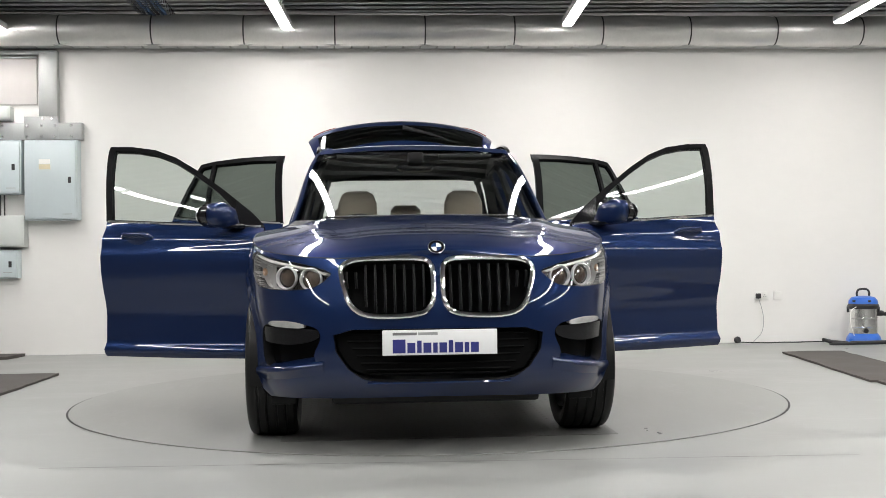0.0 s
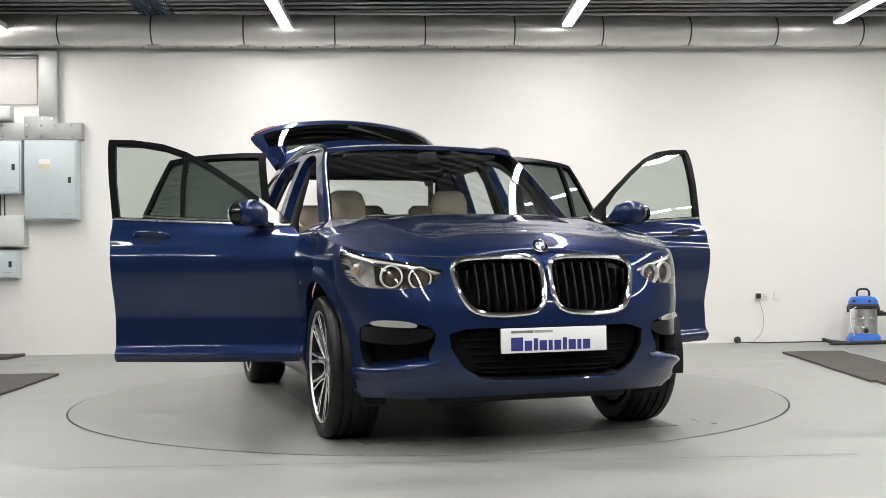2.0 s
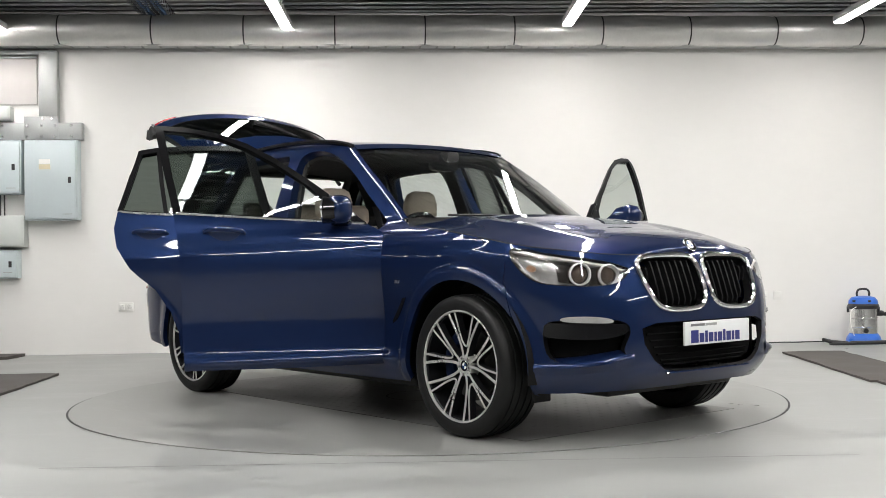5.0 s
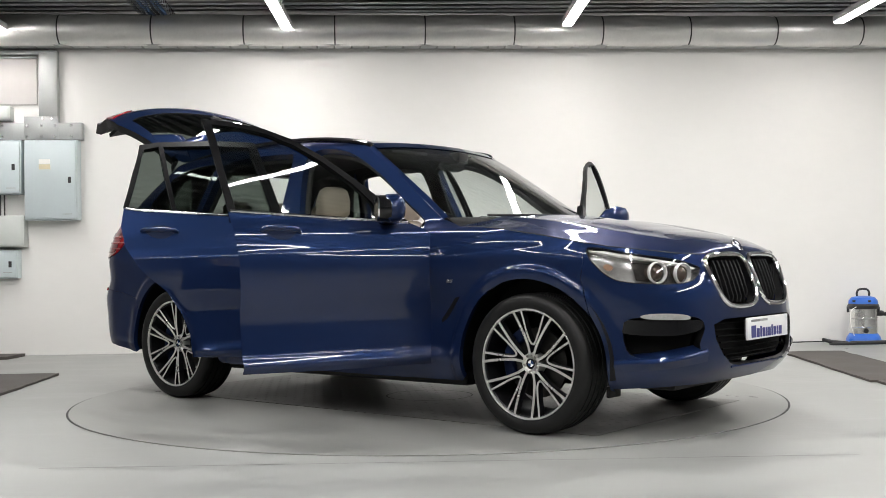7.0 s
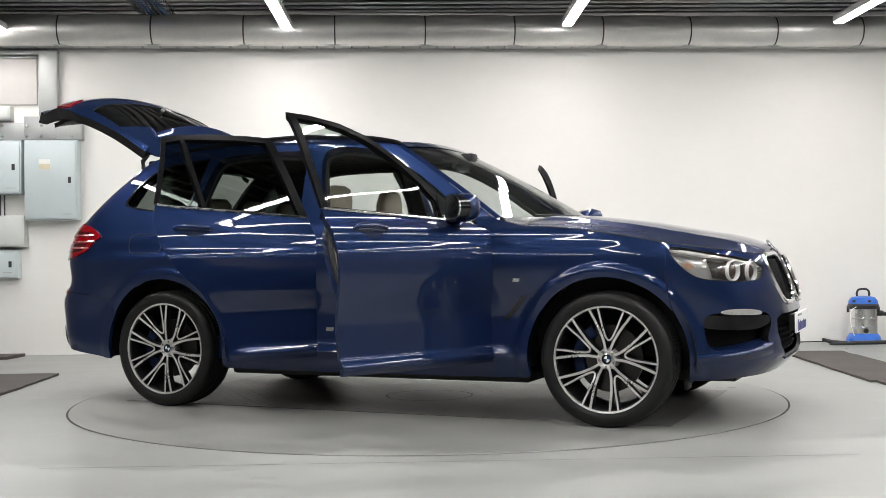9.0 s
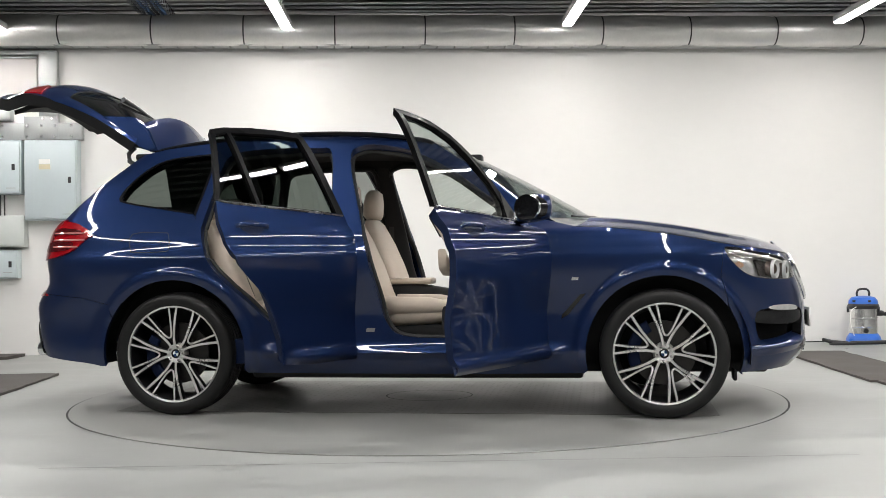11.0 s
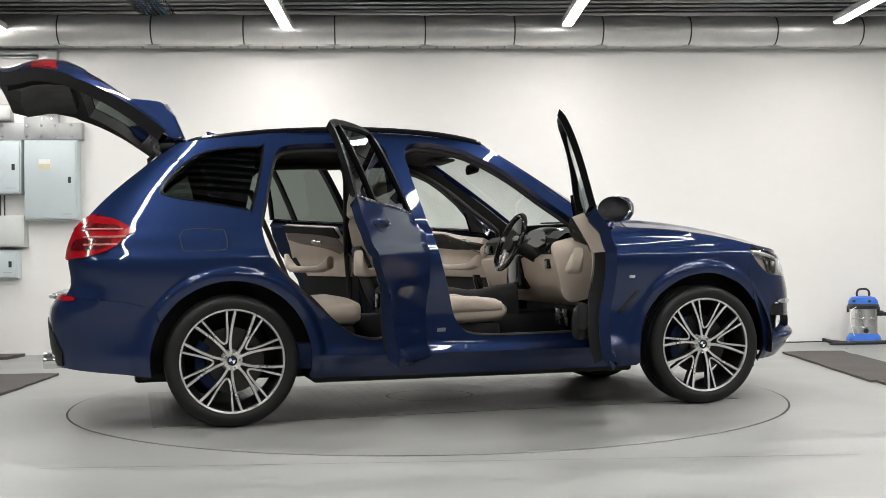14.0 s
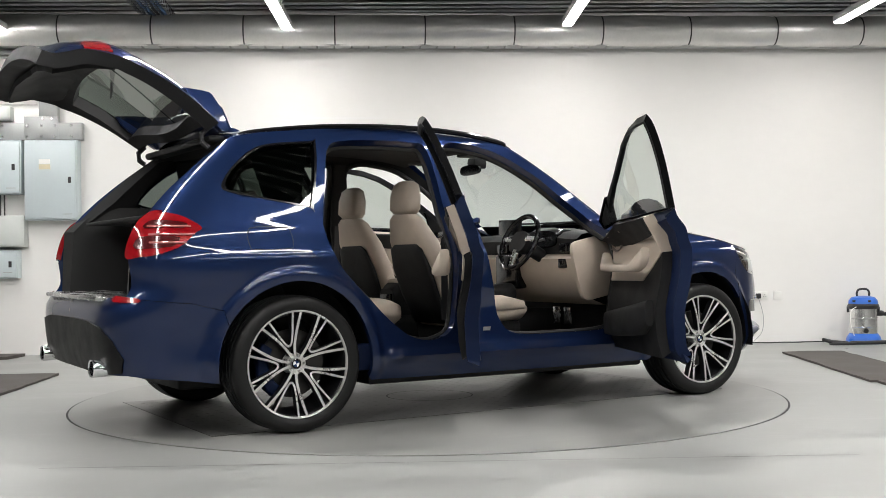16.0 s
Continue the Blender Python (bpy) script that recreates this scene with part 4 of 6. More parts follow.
def roundel(parent, m, r):
    t = part("badge", lathe([(0, 0.0), (r, 0.0), (r, 0.006), (r * 0.94, 0.009), (r * 0.66, 0.007), (0, 0.007)], 32), GLOSS_BLACK, parent, "round badge in black, blue and white", m=m)
    bm = bmesh.new()
    for k in range(4):
        c = bm.verts.new((0, 0, 0.0085))
        vs = [bm.verts.new((r * 0.62 * math.cos(math.pi / 2 * (k + i / 6)), r * 0.62 * math.sin(math.pi / 2 * (k + i / 6)), 0.0085)) for i in range(7)]
        for a, b in zip(vs, vs[1:]):
            bm.faces.new((c, a, b)).material_index = k % 2
    part("field", bm, (BADGE_BLUE, BADGE_WHITE), t)
    part("rim", lathe([(r * 0.95, 0.002), (r * 1.02, 0.004), (r * 1.02, 0.009), (r * 0.95, 0.010)], 32, True), CHROME, t)
    return t


roundel(bonnet, pose(2.165, 0, 0.962, 0, 52, 0), 0.039)

# plate with its bars of print
PX = 2.338
plate = part("front_plate", box(PX - 0.012, PX, -0.262, 0.262, 0.474, 0.588, 0.003), WHITE_PLATE, car, "white dealer plate with dark blue print")
part("plate_bracket", box(PX - 0.05, PX - 0.013, -0.2, 0.2, 0.485, 0.575, 0.004), BLACK_PLASTIC, plate)
yy = -0.215
for wd, ht in ((0.058, 0.062), (0.036, 0.046), (0.02, 0.056), (0.036, 0.046), (0.02, 0.046), (0.034, 0.046), (0.02, 0.056), (0.036, 0.046), (0.02, 0.046), (0.036, 0.046)):
    bm = box(PX, PX + 0.001, yy, yy + wd, 0.484, 0.484 + ht, 0.0)
    part("print_bar", bm, PLATE_BLUE, plate, smooth=False)
    yy += wd + 0.0085
part("print_bar", box(PX, PX + 0.001, -0.215, -0.105, 0.565, 0.577), GREY_PRINT, plate, smooth=False)
part("print_bar", box(PX, PX + 0.001, -0.10, -0.01, 0.565, 0.577), GALV, plate, smooth=False)

# ---- glass, roof ----
SE = [(0.06 + 0.70 * u, 1.605 - 0.473 * u + 0.05 * u * (1 - u)) for u in np.linspace(0, 1, 21)]
E3 = list(body_pt(np.array([p[0] for p in SE]), np.array([p[1] for p in SE]), np.zeros(21)))
C3 = [np.array([0.115 + 0.945 * u, 1.640 - 0.495 * u + 0.085 * u * (1 - u)]) for u in np.linspace(0, 1, 21)]
I3 = [np.array([e[0] + 0.024, -(abs(e[1]) - 0.026), e[2] + 0.010]) for e, u in zip(E3, np.linspace(0, 1, 21))]
bm = grid([[tuple(e), tuple(e * 0.5 + i * 0.5 + np.array([0.004, -0.002, 0.003])), tuple(i)] for e, i in zip(E3, I3)])
bmesh.ops.recalc_face_normals(bm, faces=bm.faces[:])
pair("a_pillar", bm, PAINT, LR, "slim blue windscreen pillar", angle=60)
E3 = I3
rows = []
for e, c in zip(E3, C3):
    rows.append([(e[0] + (c[0] - e[0]) * (1 - r * r), abs(e[1]) * r, e[2] + (c[1] - e[2]) * (1 - abs(r) ** 2.2)) for r in np.linspace(-1, 1, 33)])
bm = grid(rows)
bmesh.ops.recalc_face_normals(bm, faces=bm.faces[:])
screen = part("windscreen", bm, SCREEN_GLASS, car, "clear curved windscreen", angle=80)
screen.visible_shadow = False
bm = grid([[tuple(np.array(p) + np.array([0.002, 0, 0.004])) for p in row] for row in rows[:2]] + [[tuple((np.array(a) + np.array(b)) / 2 + np.array([0.002, 0, 0.004])) for a, b in zip(rows[1], rows[2])]])
bmesh.ops.recalc_face_normals(bm, faces=bm.faces[:])
part("roof_edge", bm, PAINT, car, "blue front edge of the roof over the windscreen", angle=60)
bm = grid([rows[-1], [tuple(np.array(a) * 0.5 + np.array(b) * 0.5 - np.array([0, 0, 0.02])) for a, b in zip(rows[-1], [hood_rear[int(round(i * 40 / 32))] for i in range(33)])], [tuple(np.array(hood_rear[int(round(i * 40 / 32))]) - np.array([0, 0, 0.006])) for i in range(33)]])
bmesh.ops.recalc_face_normals(bm, faces=bm.faces[:])
part("cowl", bm, TRIM_BLACK, car, "black cowl under the windscreen")
for y0, y1 in ((-0.55, 0.1), (-0.05, 0.58)):
    pts = []
    for i in range(9):
        u = i / 8
        r = (y0 + (y1 - y0) * u) / 0.76
        k = 22 - 0.8 * u
        a = np.array(rows[int(min(k, 20))][int(round((r + 1) * 16))])
        pts.append(tuple(a + np.array([0.012, 0, 0.012])))
    part("wiper", tube(pts, 0.007, 6), BLACK_PLASTIC, car, "black wiper blade")

top3 = rows[0]
R_E = curve_pts(ROOF_EDGE[::-1], 6)
rr = []
for n, (x, z) in enumerate(R_E):
    e = body_pt(np.array([qx(x, z)]), np.array([z]), np.zeros(1))[0]
    row = [(e[0] + (0.015 * (1 - r * r) if n == 0 else -0.10 * (1 - r * r) * sstep(-1.2, -1.7, x)), abs(e[1]) * r, e[2] + 0.038 * (1 - abs(r) ** 2.6)) for r in np.linspace(-1, 1, 33)]
    rr.append(row)
bm = grid(rr)
bmesh.ops.recalc_face_normals(bm, faces=bm.faces[:])
if sum(f.normal.z for f in bm.faces) < 0:
    bmesh.ops.reverse_faces(bm, faces=bm.faces[:])
roof = part("roof", bm, PAINT, car, "metallic blue roof skin", angle=60)
bm = grid([[(p[0], p[1] * 0.97, p[2] - 0.05) for p in row] for row in rr])
part("headliner", bm, HEADLINER, roof, "dark cloth headliner", angle=60)
bm = grid([[(p[0], p[1] * 0.8, p[2] + 0.003) for p in row[4:29]] for row in rr[12:29]])
bmesh.ops.recalc_face_normals(bm, faces=bm.faces[:])
part("glass_roof", bm, GLOSS_BLACK, roof, "dark panoramic glass panel", angle=60)
rail = curve_pts([(-1.66, 1.580), (-1.55, 1.612), (-1.2, 1.655), (-0.8, 1.677), (-0.45, 1.675), (-0.15, 1.654), (0.04, 1.622), (0.10, 1.600)], 5)
bm = bmesh.new()
tube_into(bm, [(x, -0.625 + 0.01 * sstep(-0.3, 0.05, x), z) for x, z in rail], [0.008] + [0.017] * (len(rail) - 2) + [0.008], 8)
pair("roof_rail", bm, GLOSS_BLACK, LR, "gloss black roof rail")
part("aerial_fin", loft([((-1.42, 0, 1.655), (0.07, 0, 0), (0, 0.022, 0)), ((-1.45, 0, 1.695), (0.045, 0, 0), (0, 0.014, 0)), ((-1.49, 0, 1.72), (0.012, 0, 0), (0, 0.006, 0))], 16, 2.5), PAINT, roof, "blue shark-fin aerial")

# ---- doors ----
F_HINGE, R_HINGE = (0.77, -0.895, 67.6), (-0.345, -0.895, 58.9)


def belt(x):
    return float(np.interp(x, [-1.81, -1.6, -1.25, -0.35, 0.75], [1.31, 1.27, 1.212, 1.16, 1.10]))


F_LOW = [(0.775, 0.34), (0.785, 0.6), (0.785, 0.95), (0.755, 1.06), (0.70, belt(0.70)), (0.3, belt(0.3)), (-0.1, belt(-0.1)), (-0.365, belt(-0.365)), (-0.345, 0.95), (-0.33, 0.7), (-0.322, 0.34), (0.2, 0.335)]
F_FRAME = [(0.70, belt(0.70) + 0.004), (0.60, 1.20), (0.40, 1.345), (0.2, 1.475), (0.04, 1.56), (-0.12, 1.615), (-0.30, 1.642), (-0.45, 1.648), (-0.41, 1.40), (-0.366, belt(-0.366) + 0.004), (0.2, belt(0.2) + 0.004)]
F_GLASS = [(0.52, belt(0.52) + 0.016), (0.48, 1.225), (0.37, 1.325), (0.2, 1.44), (0.04, 1.53), (-0.10, 1.582), (-0.24, 1.61), (-0.40, 1.62), (-0.365, 1.38), (-0.325, belt(-0.325) + 0.016), (0.1, belt(0.1) + 0.016)]
R_LOW = [(-0.335, 0.34), (-0.34, 0.7), (-0.345, 0.95), (-0.362, belt(-0.362)), (-0.8, belt(-0.8)), (-1.1, belt(-1.1)), (-1.32, belt(-1.32)), (-1.34, 1.12), (-1.32, 1.0), (-1.24, 0.87), (-1.09, 0.735), (-1.0, 0.60), (-0.955, 0.48), (-0.94, 0.345), (-0.7, 0.335)]
R_FRAME = [(-0.363, belt(-0.363) + 0.004), (-0.43, 1.40), (-0.50, 1.655), (-0.65, 1.66), (-0.9, 1.655), (-1.1, 1.64), (-1.21, 1.618), (-1.262, 1.44), (-1.325, belt(-1.325) + 0.004), (-0.9, belt(-0.9) + 0.004)]
R_GLASS = [(-0.425, belt(-0.425) + 0.016), (-0.485, 1.40), (-0.545, 1.62), (-0.75, 1.625), (-1.07, 1.612), (-1.045, 1.40), (-1.015, belt(-1.015) + 0.016), (-0.8, belt(-0.8) + 0.016)]
R_GLASS2 = [(-1.042, belt(-1.042) + 0.016), (-1.072, 1.40), (-1.097, 1.609), (-1.185, 1.592), (-1.235, 1.42), (-1.293, belt(-1.293) + 0.016)]


def shrink(pts, k):
    P = np.array(pts, float)
    c = P.mean(0)
    s = P.max(0) - P.min(0)
    return [tuple(c + (p - c) * (1 - 2 * k / s)) for p in P]


def lean_pt(q, z, off=0.0):
    """The front doors' windows stand a little steeper than the shell."""
    p = body_pt(q, z, off)
    p[..., 1] -= 0.055 * np.clip((np.asarray(z) - 1.12) / 0.53, 0, 1)
    return p


def pane_map(outline, fm):
    """A nearly flat pane laid into its opening."""
    q = np.array(outline, float)
    P = fm(q[:, 0], q[:, 1], np.full(len(q), -0.014))
    basis = lambda p: np.stack([np.ones(p.shape[:-1]), p[..., 0], p[..., 2], (p[..., 2] - 1.38) ** 2], -1)
    k = np.linalg.lstsq(basis(P), P[:, 1], rcond=None)[0]

    def at(q, z, off=0.0):
        p = fm(q, z, np.asarray(off))
        p[..., 1] = basis(p) @ k - (np.asarray(off) + 0.014)
        return p
    return at


def door(name, hinge, low, frame_o, panes, glass, handle_x, trim_split, label, front_door):
    low_s, fr = side(low), side(frame_o)
    low_in, fr_in = inset(resample(low_s, 0.04), 0.03), inset(resample(fr, 0.03), 0.014)
    fm = lean_pt if front_door else body_pt
    holes = [side(p) for p in panes]
    dp = 0.095 if front_door else 0.075
    rim = 0.05
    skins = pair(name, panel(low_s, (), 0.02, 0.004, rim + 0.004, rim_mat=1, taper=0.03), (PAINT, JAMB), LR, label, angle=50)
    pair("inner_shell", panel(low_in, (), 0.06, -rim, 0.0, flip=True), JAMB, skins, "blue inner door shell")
    pair("window_frame", panel(fr, holes, 0.03, 0.002, 0.032, fmap=fm, taper=0.014), FRAME_BLACK, skins, "gloss black window frame")
    pair("frame_lining", panel(fr_in, holes, 0.05, -0.031, 0.0, flip=True, fmap=fm), DARK_TRIM, skins, "dark inner lining of the window frame")
    for p, g in zip(holes, glass):
        for ob in pair("window_pane", panel(p, (), 0.06, -0.014, 0.004, fmap=pane_map(resample(p, 0.05), fm)), g, skins, "tinted window pane"):
            ob.visible_shadow = False
    # belt strip
    bx = [p[0] for p in low if abs(p[1] - belt(p[0])) < 0.002]
    xs = np.linspace(max(bx) - 0.02, min(bx) + 0.012, 24)
    zs = np.array([belt(v) + 0.004 for v in xs])
    bm = bmesh.new()
    tube_into(bm, [tuple(p) for p in body_pt(np.array([qx(a, b) for a, b in zip(xs, zs)]), zs, np.full(24, 0.006))], 0.007, 6)
    pair("belt_trim", bm, SATIN, skins, "thin bright strip under the glass")
    # inner trim: pale upper panel, dark lower panel, armrest and pocket
    inner = shrink(low, 0.05)
    zs = trim_split
    xa, xb = max(p[0] for p in inner) - 0.02, min(p[0] for p in inner if p[1] > zs) + (0.12 if front_door else 0.21)
    upper = [(xa, zs + 0.02), (xa - 0.01, 0.95), (xa - 0.09, belt(xa) + 0.005), (xb, belt(xb) + 0.005), (xb + 0.005, zs + 0.22), ((xa + xb) / 2 - 0.15, zs + 0.03)]
    xl = min(p[0] for p in inner if p[1] < 0.5)
    lower = [(xa, 0.41), (xa, zs + 0.025), ((xa + xb) / 2 - 0.15, zs + 0.035), (xb + 0.005, zs + 0.225), (xb + 0.015, 0.9), (xb + 0.02 if front_door else -0.93, 0.72), (xl + (0.09 if front_door else 0.09), 0.41)]
    shoulder = [(xa - 0.05, belt(xa - 0.05) - 0.05), (xa - 0.09, belt(xa - 0.09) + 0.008), (xb, belt(xb) + 0.008), (xb + 0.003, belt(xb) - 0.045)]
    pair("shoulder_trim", panel(side(shoulder), (), 0.05, -dp - 0.03, -0.02, flip=True), DARK_TRIM, skins, "dark soft shoulder under the window")
    trims = pair("trim_panel", panel(side(upper), (), 0.05, -dp - 0.02, -(dp + 0.02 - rim), flip=True), LEATHER, skins, "beige upholstered door trim")
    pair("lower_trim", panel(side(lower), (), 0.06, -dp - 0.012, -(dp + 0.012 - rim), flip=True), DARK_TRIM, skins, "dark lower door trim with a pocket")
    c = (xa + xb) / 2
    inl = [(xa - 0.02, 1.0), (xa - 0.08, belt(xa) - 0.045), (xb + 0.02, belt(xb) - 0.04), (xb + 0.02, belt(xb) - 0.10), (c, 1.03), (xa - 0.1, 0.985)]
    pair("inlay", panel(side(inl), (), 0.06, -dp - 0.027, -0.008, flip=True), WOOD, trims, "grey wood inlay")
    pair("pull_handle", loft([((xa - 0.2, -0.735, 1.035), (0, 0.008, 0), (0, 0, 0.014)), ((xa - 0.26, -0.73, 1.04), (0, 0.012, 0), (0, 0, 0.016)), ((xa - 0.3, -0.735, 1.045), (0, 0.008, 0), (0, 0, 0.012))], 14), SATIN, trims, "satin opening lever")
    az = 0.84
    bm = loft([((xa - 0.12, -0.755, az + 0.05), (0, 0.03, 0), (0, 0, 0.045)), ((xa - 0.2, -0.735, az + 0.005), (0, 0.045, 0), (0, 0, 0.026)), ((xa - 0.4, -0.73, az), (0, 0.045, 0), (0, 0, 0.022)), ((xb + 0.16, -0.73, az + 0.005), (0, 0.045, 0), (0, 0, 0.024)), ((xb + 0.08, -0.745, az + 0.05), (0, 0.03, 0), (0, 0, 0.045)), ((xb + 0.05, -0.755, az + 0.09), (0, 0.025, 0), (0, 0, 0.03))], 24)
    pair("armrest", bm, LEATHER, trims, "padded beige armrest", angle=60)
    if front_door:
        bm = loft([((xa - 0.05, -0.775, 0.50), (0, 0.025, 0), (0, 0, 0.07)), ((xa - 0.35, -0.76, 0.52), (0, 0.05, 0), (0, 0, 0.08)), ((xa - 0.75, -0.765, 0.56), (0, 0.045, 0), (0, 0, 0.09)), ((xb + 0.05, -0.775, 0.6), (0, 0.025, 0), (0, 0, 0.07))], 20)
        pair("door_pocket", bm, DARK_TRIM, skins, "dark door pocket", angle=60)
    # outer handle
    hx, hz = handle_x, 1.055 if front_door else 1.085
    P = [body_pt(np.array([qx(hx + dx, hz)]), np.array([hz + dz]), np.array([o]))[0] for dx, dz, o in ((0.105, 0.0, 0.0), (0.085, 0.001, 0.026), (0.03, 0.003, 0.036), (-0.04, 0.005, 0.036), (-0.095, 0.008, 0.026), (-0.118, 0.008, 0.0))]
    bm = loft([(tuple(p), (0, 0.009, 0), (0, 0, 0.013 if 0 < i < 5 else 0.008)) for i, p in enumerate(P)], 14, 2.6)
    hs = pair("door_handle", bm, PAINT, skins, "body-coloured grab handle", angle=60)
    # no hollow here: a thin oval in darker blue paints the grip's shade
    pair("recess", panel(loop(side([(hx + 0.08, hz + 0.005), (hx + 0.03, hz + 0.038), (hx - 0.04, hz + 0.038), (hx - 0.09, hz + 0.008), (hx - 0.04, hz - 0.032), (hx + 0.03, hz - 0.035)]), 4), (), 0.02, 0.006, 0.002), JAMB, hs, "flat darker oval, painted shade of the grip recess")
    return skins


def swing(obs, hinge):
    x, y, a = hinge
    for ob, s in zip(obs, (1, -1)):
        ob.matrix_local = pose(x, y * s, 0) @ pose(0, 0, 0, 0, 0, a * s) @ pose(-x, -y * s, 0)


fd = door("front_door", F_HINGE, F_LOW, F_FRAME, [F_GLASS], [DOOR_GLASS], -0.10, 0.72, "metallic blue front door standing wide open", True)
rd = door("rear_door", R_HINGE, R_LOW, R_FRAME, [R_GLASS, R_GLASS2], [DARK_GLASS, DARK_GLASS], -1.115, 0.75, "metallic blue rear door with dark glass standing open", False)

# mirrors
MIR = Matrix.Translation((-0.165, 0.115, -0.015)) @ Matrix.Translation((0.66, -0.99, 1.18)) @ Matrix.Diagonal((0.86, 0.88, 0.90, 1)) @ Matrix.Translation((-0.66, 0.99, -1.18))
bm = loft([((0.70, -0.945, 1.155), (0.03, 0, 0), (0, 0, 0.02)), ((0.685, -0.99, 1.16), (0.06, 0, 0), (0, 0, 0.05)), ((0.675, -1.03, 1.185), (0.085, -0.01, 0), (0, 0, 0.075)), ((0.66, -1.12, 1.20), (0.082, -0.02, 0), (0, 0, 0.085)), ((0.64, -1.18, 1.20), (0.06, -0.02, 0), (0, 0, 0.07)), ((0.63, -1.205, 1.20), (0.02, -0.01, 0), (0, 0, 0.035))], 28, 2.8)
bm.transform(MIR)
mir = pair("wing_mirror", bm, PAINT, fd, "blue wing mirror housing", angle=70)
pair("mirror_foot", loft([((0.54, -0.85, 1.115), (0.06, 0, 0), (0, 0, 0.02)), ((0.53, -0.90, 1.12), (0.05, 0, 0), (0, 0, 0.022)), ((0.50, -0.96, 1.12), (0.055, 0, 0), (0, 0, 0.016))], 20, 2.6), GLOSS_BLACK, mir, "black mirror foot", angle=70)
bm = bmesh.new()
cyl_into(bm, 1.0, 0.01, Matrix.Translation((0.566, -1.105, 1.197)) @ pose(0, 0, 0, 0, 0, -20) @ Matrix.Diagonal((1, 0.096, 0.070, 1)) @ pose(0, 0, 0, 0, 90, 0), 28)
bm.transform(MIR)
pair("mirror_glass", bm, MIRROR, mir, "mirror glass")
bm = bmesh.new()
cyl_into(bm, 1.0, 0.085, Matrix.Translation((0.609, -1.094, 1.197)) @ pose(0, 0, 0, 0, 0, -20) @ Matrix.Diagonal((1, 0.106, 0.081, 1)) @ pose(0, 0, 0, 0, 90, 0), 28)
bm.transform(MIR)
pair("mirror_bezel", bm, GLOSS_BLACK, mir, "black mirror bezel")
sail = [(0.695, belt(0.69) + 0.01), (0.60, 1.195), (0.485, 1.28), (0.505, belt(0.5) + 0.012)]
pair("mirror_sail", panel(sail, (), 0.04, 0.006, 0.05, fmap=lean_pt), GLOSS_BLACK, fd, "black triangular sail at the mirror")

# ---- rear: bumper, lamps, tailgate ----
rb = side(arc(-1.432, 0.365, AR, 151, 190, 10) + [(-1.90, 0.292), (-2.0, 0.308)]) + rear([(0.8, 0.345), (0.6, 0.34), (0.3, 0.335)]) + [(QR, 0.335), (QR, 0.735)] + rear([(0.3, 0.735), (0.6, 0.735), (0.80, 0.733)]) + side([(-2.15, 0.712), (-2.0, 0.697), (-1.84, 0.657)])
rbump = part("rear_bumper", whole(panel(rb, (), 0.04, 0.0, 0.03, flip=False)), PAINT, car, "metallic blue rear bumper", angle=50)
dif = rear([(0.0, 0.34), (0.3, 0.34), (0.62, 0.345), (0.78, 0.36), (0.81, 0.43), (0.76, 0.52), (0.66, 0.585), (0.45, 0.61), (0.2, 0.615), (0.0, 0.615)])
part("diffuser", whole(panel(dif, (), 0.05, 0.008, 0.02)), TRIM_BLACK, rbump, "dark grey diffuser across the bumper")
pair("reflector", panel(loop(rear([(0.72, 0.738), (0.80, 0.735), (0.86, 0.728), (0.865, 0.71), (0.80, 0.708), (0.72, 0.715)]), 3), (), 0.03, 0.008, 0.012), LAMP_RED, (rbump, rbump), "thin red reflector")
prof = lathe([(0.038, -0.12), (0.044, -0.1), (0.047, 0.0), (0.044, 0.006), (0.038, 0.0), (0.036, -0.1)], 28)
prof.transform(Matrix.Translation((-2.425, -0.60, 0.375)) @ Matrix.Diagonal((1, 1.35, 1, 1)) @ pose(0, 0, 0, 0, -90, 0))
pair("exhaust_tip", prof, CHROME, (rbump, rbump), "round chrome exhaust tip")
sill_top = box(-2.40, -2.05, -0.62, 0.62, 0.715, 0.74, 0.008)
part("loading_sill", sill_top, SATIN, rbump, "bright boot loading sill")
TL = side([(-1.945, 1.082), (-2.04, 1.14), (-2.15, 1.162)]) + rear([(0.83, 1.165), (0.80, 1.155), (0.785, 1.06), (0.785, 0.935), (0.86, 0.935)]) + side([(-2.17, 0.945), (-2.06, 0.985), (-1.985, 1.05)])
tl = loop(TL, 4)
tails = pair("tail_lamp", panel(tl, (), 0.03, 0.012, 0.03), LAMP_RED, LR, "glossy red wraparound tail lamp")
pair("light_bar", panel(loop(side([(-2.02, 1.10), (-2.12, 1.115)]) + rear([(0.83, 1.11), (0.83, 1.075)]) + side([(-2.12, 1.08), (-2.04, 1.075)]), 3), (), 0.03, 0.017, 0.006), LAMP_DARK_RED, tails, "dark red light bar")
pair("light_bar", panel(loop(side([(-2.06, 1.03), (-2.14, 1.035)]) + rear([(0.83, 1.03), (0.83, 0.975)]) + side([(-2.14, 0.98), (-2.09, 0.99)]), 3), (), 0.03, 0.017, 0.006), LAMP_DARK_RED, tails, "dark red light bar")
# white highlights along the lamp, put in as thin pale pink strips
for z0, xe in ((1.085, -2.0), (1.045, -1.985), (1.005, -2.03)):
    bm = bmesh.new()
    P = side([(x, z0 + 0.004 * (x + 2.1)) for x in np.linspace(xe, -2.2, 7)])
    tube_into(bm, [tuple(body_pt(np.array([q]), np.array([z]), np.array([0.014]))[0]) for q, z in P], 0.006, 6)
    pair("lamp_strip", bm, LAMP_GLINT, tails, "pale strip painted as a highlight on the lamp")
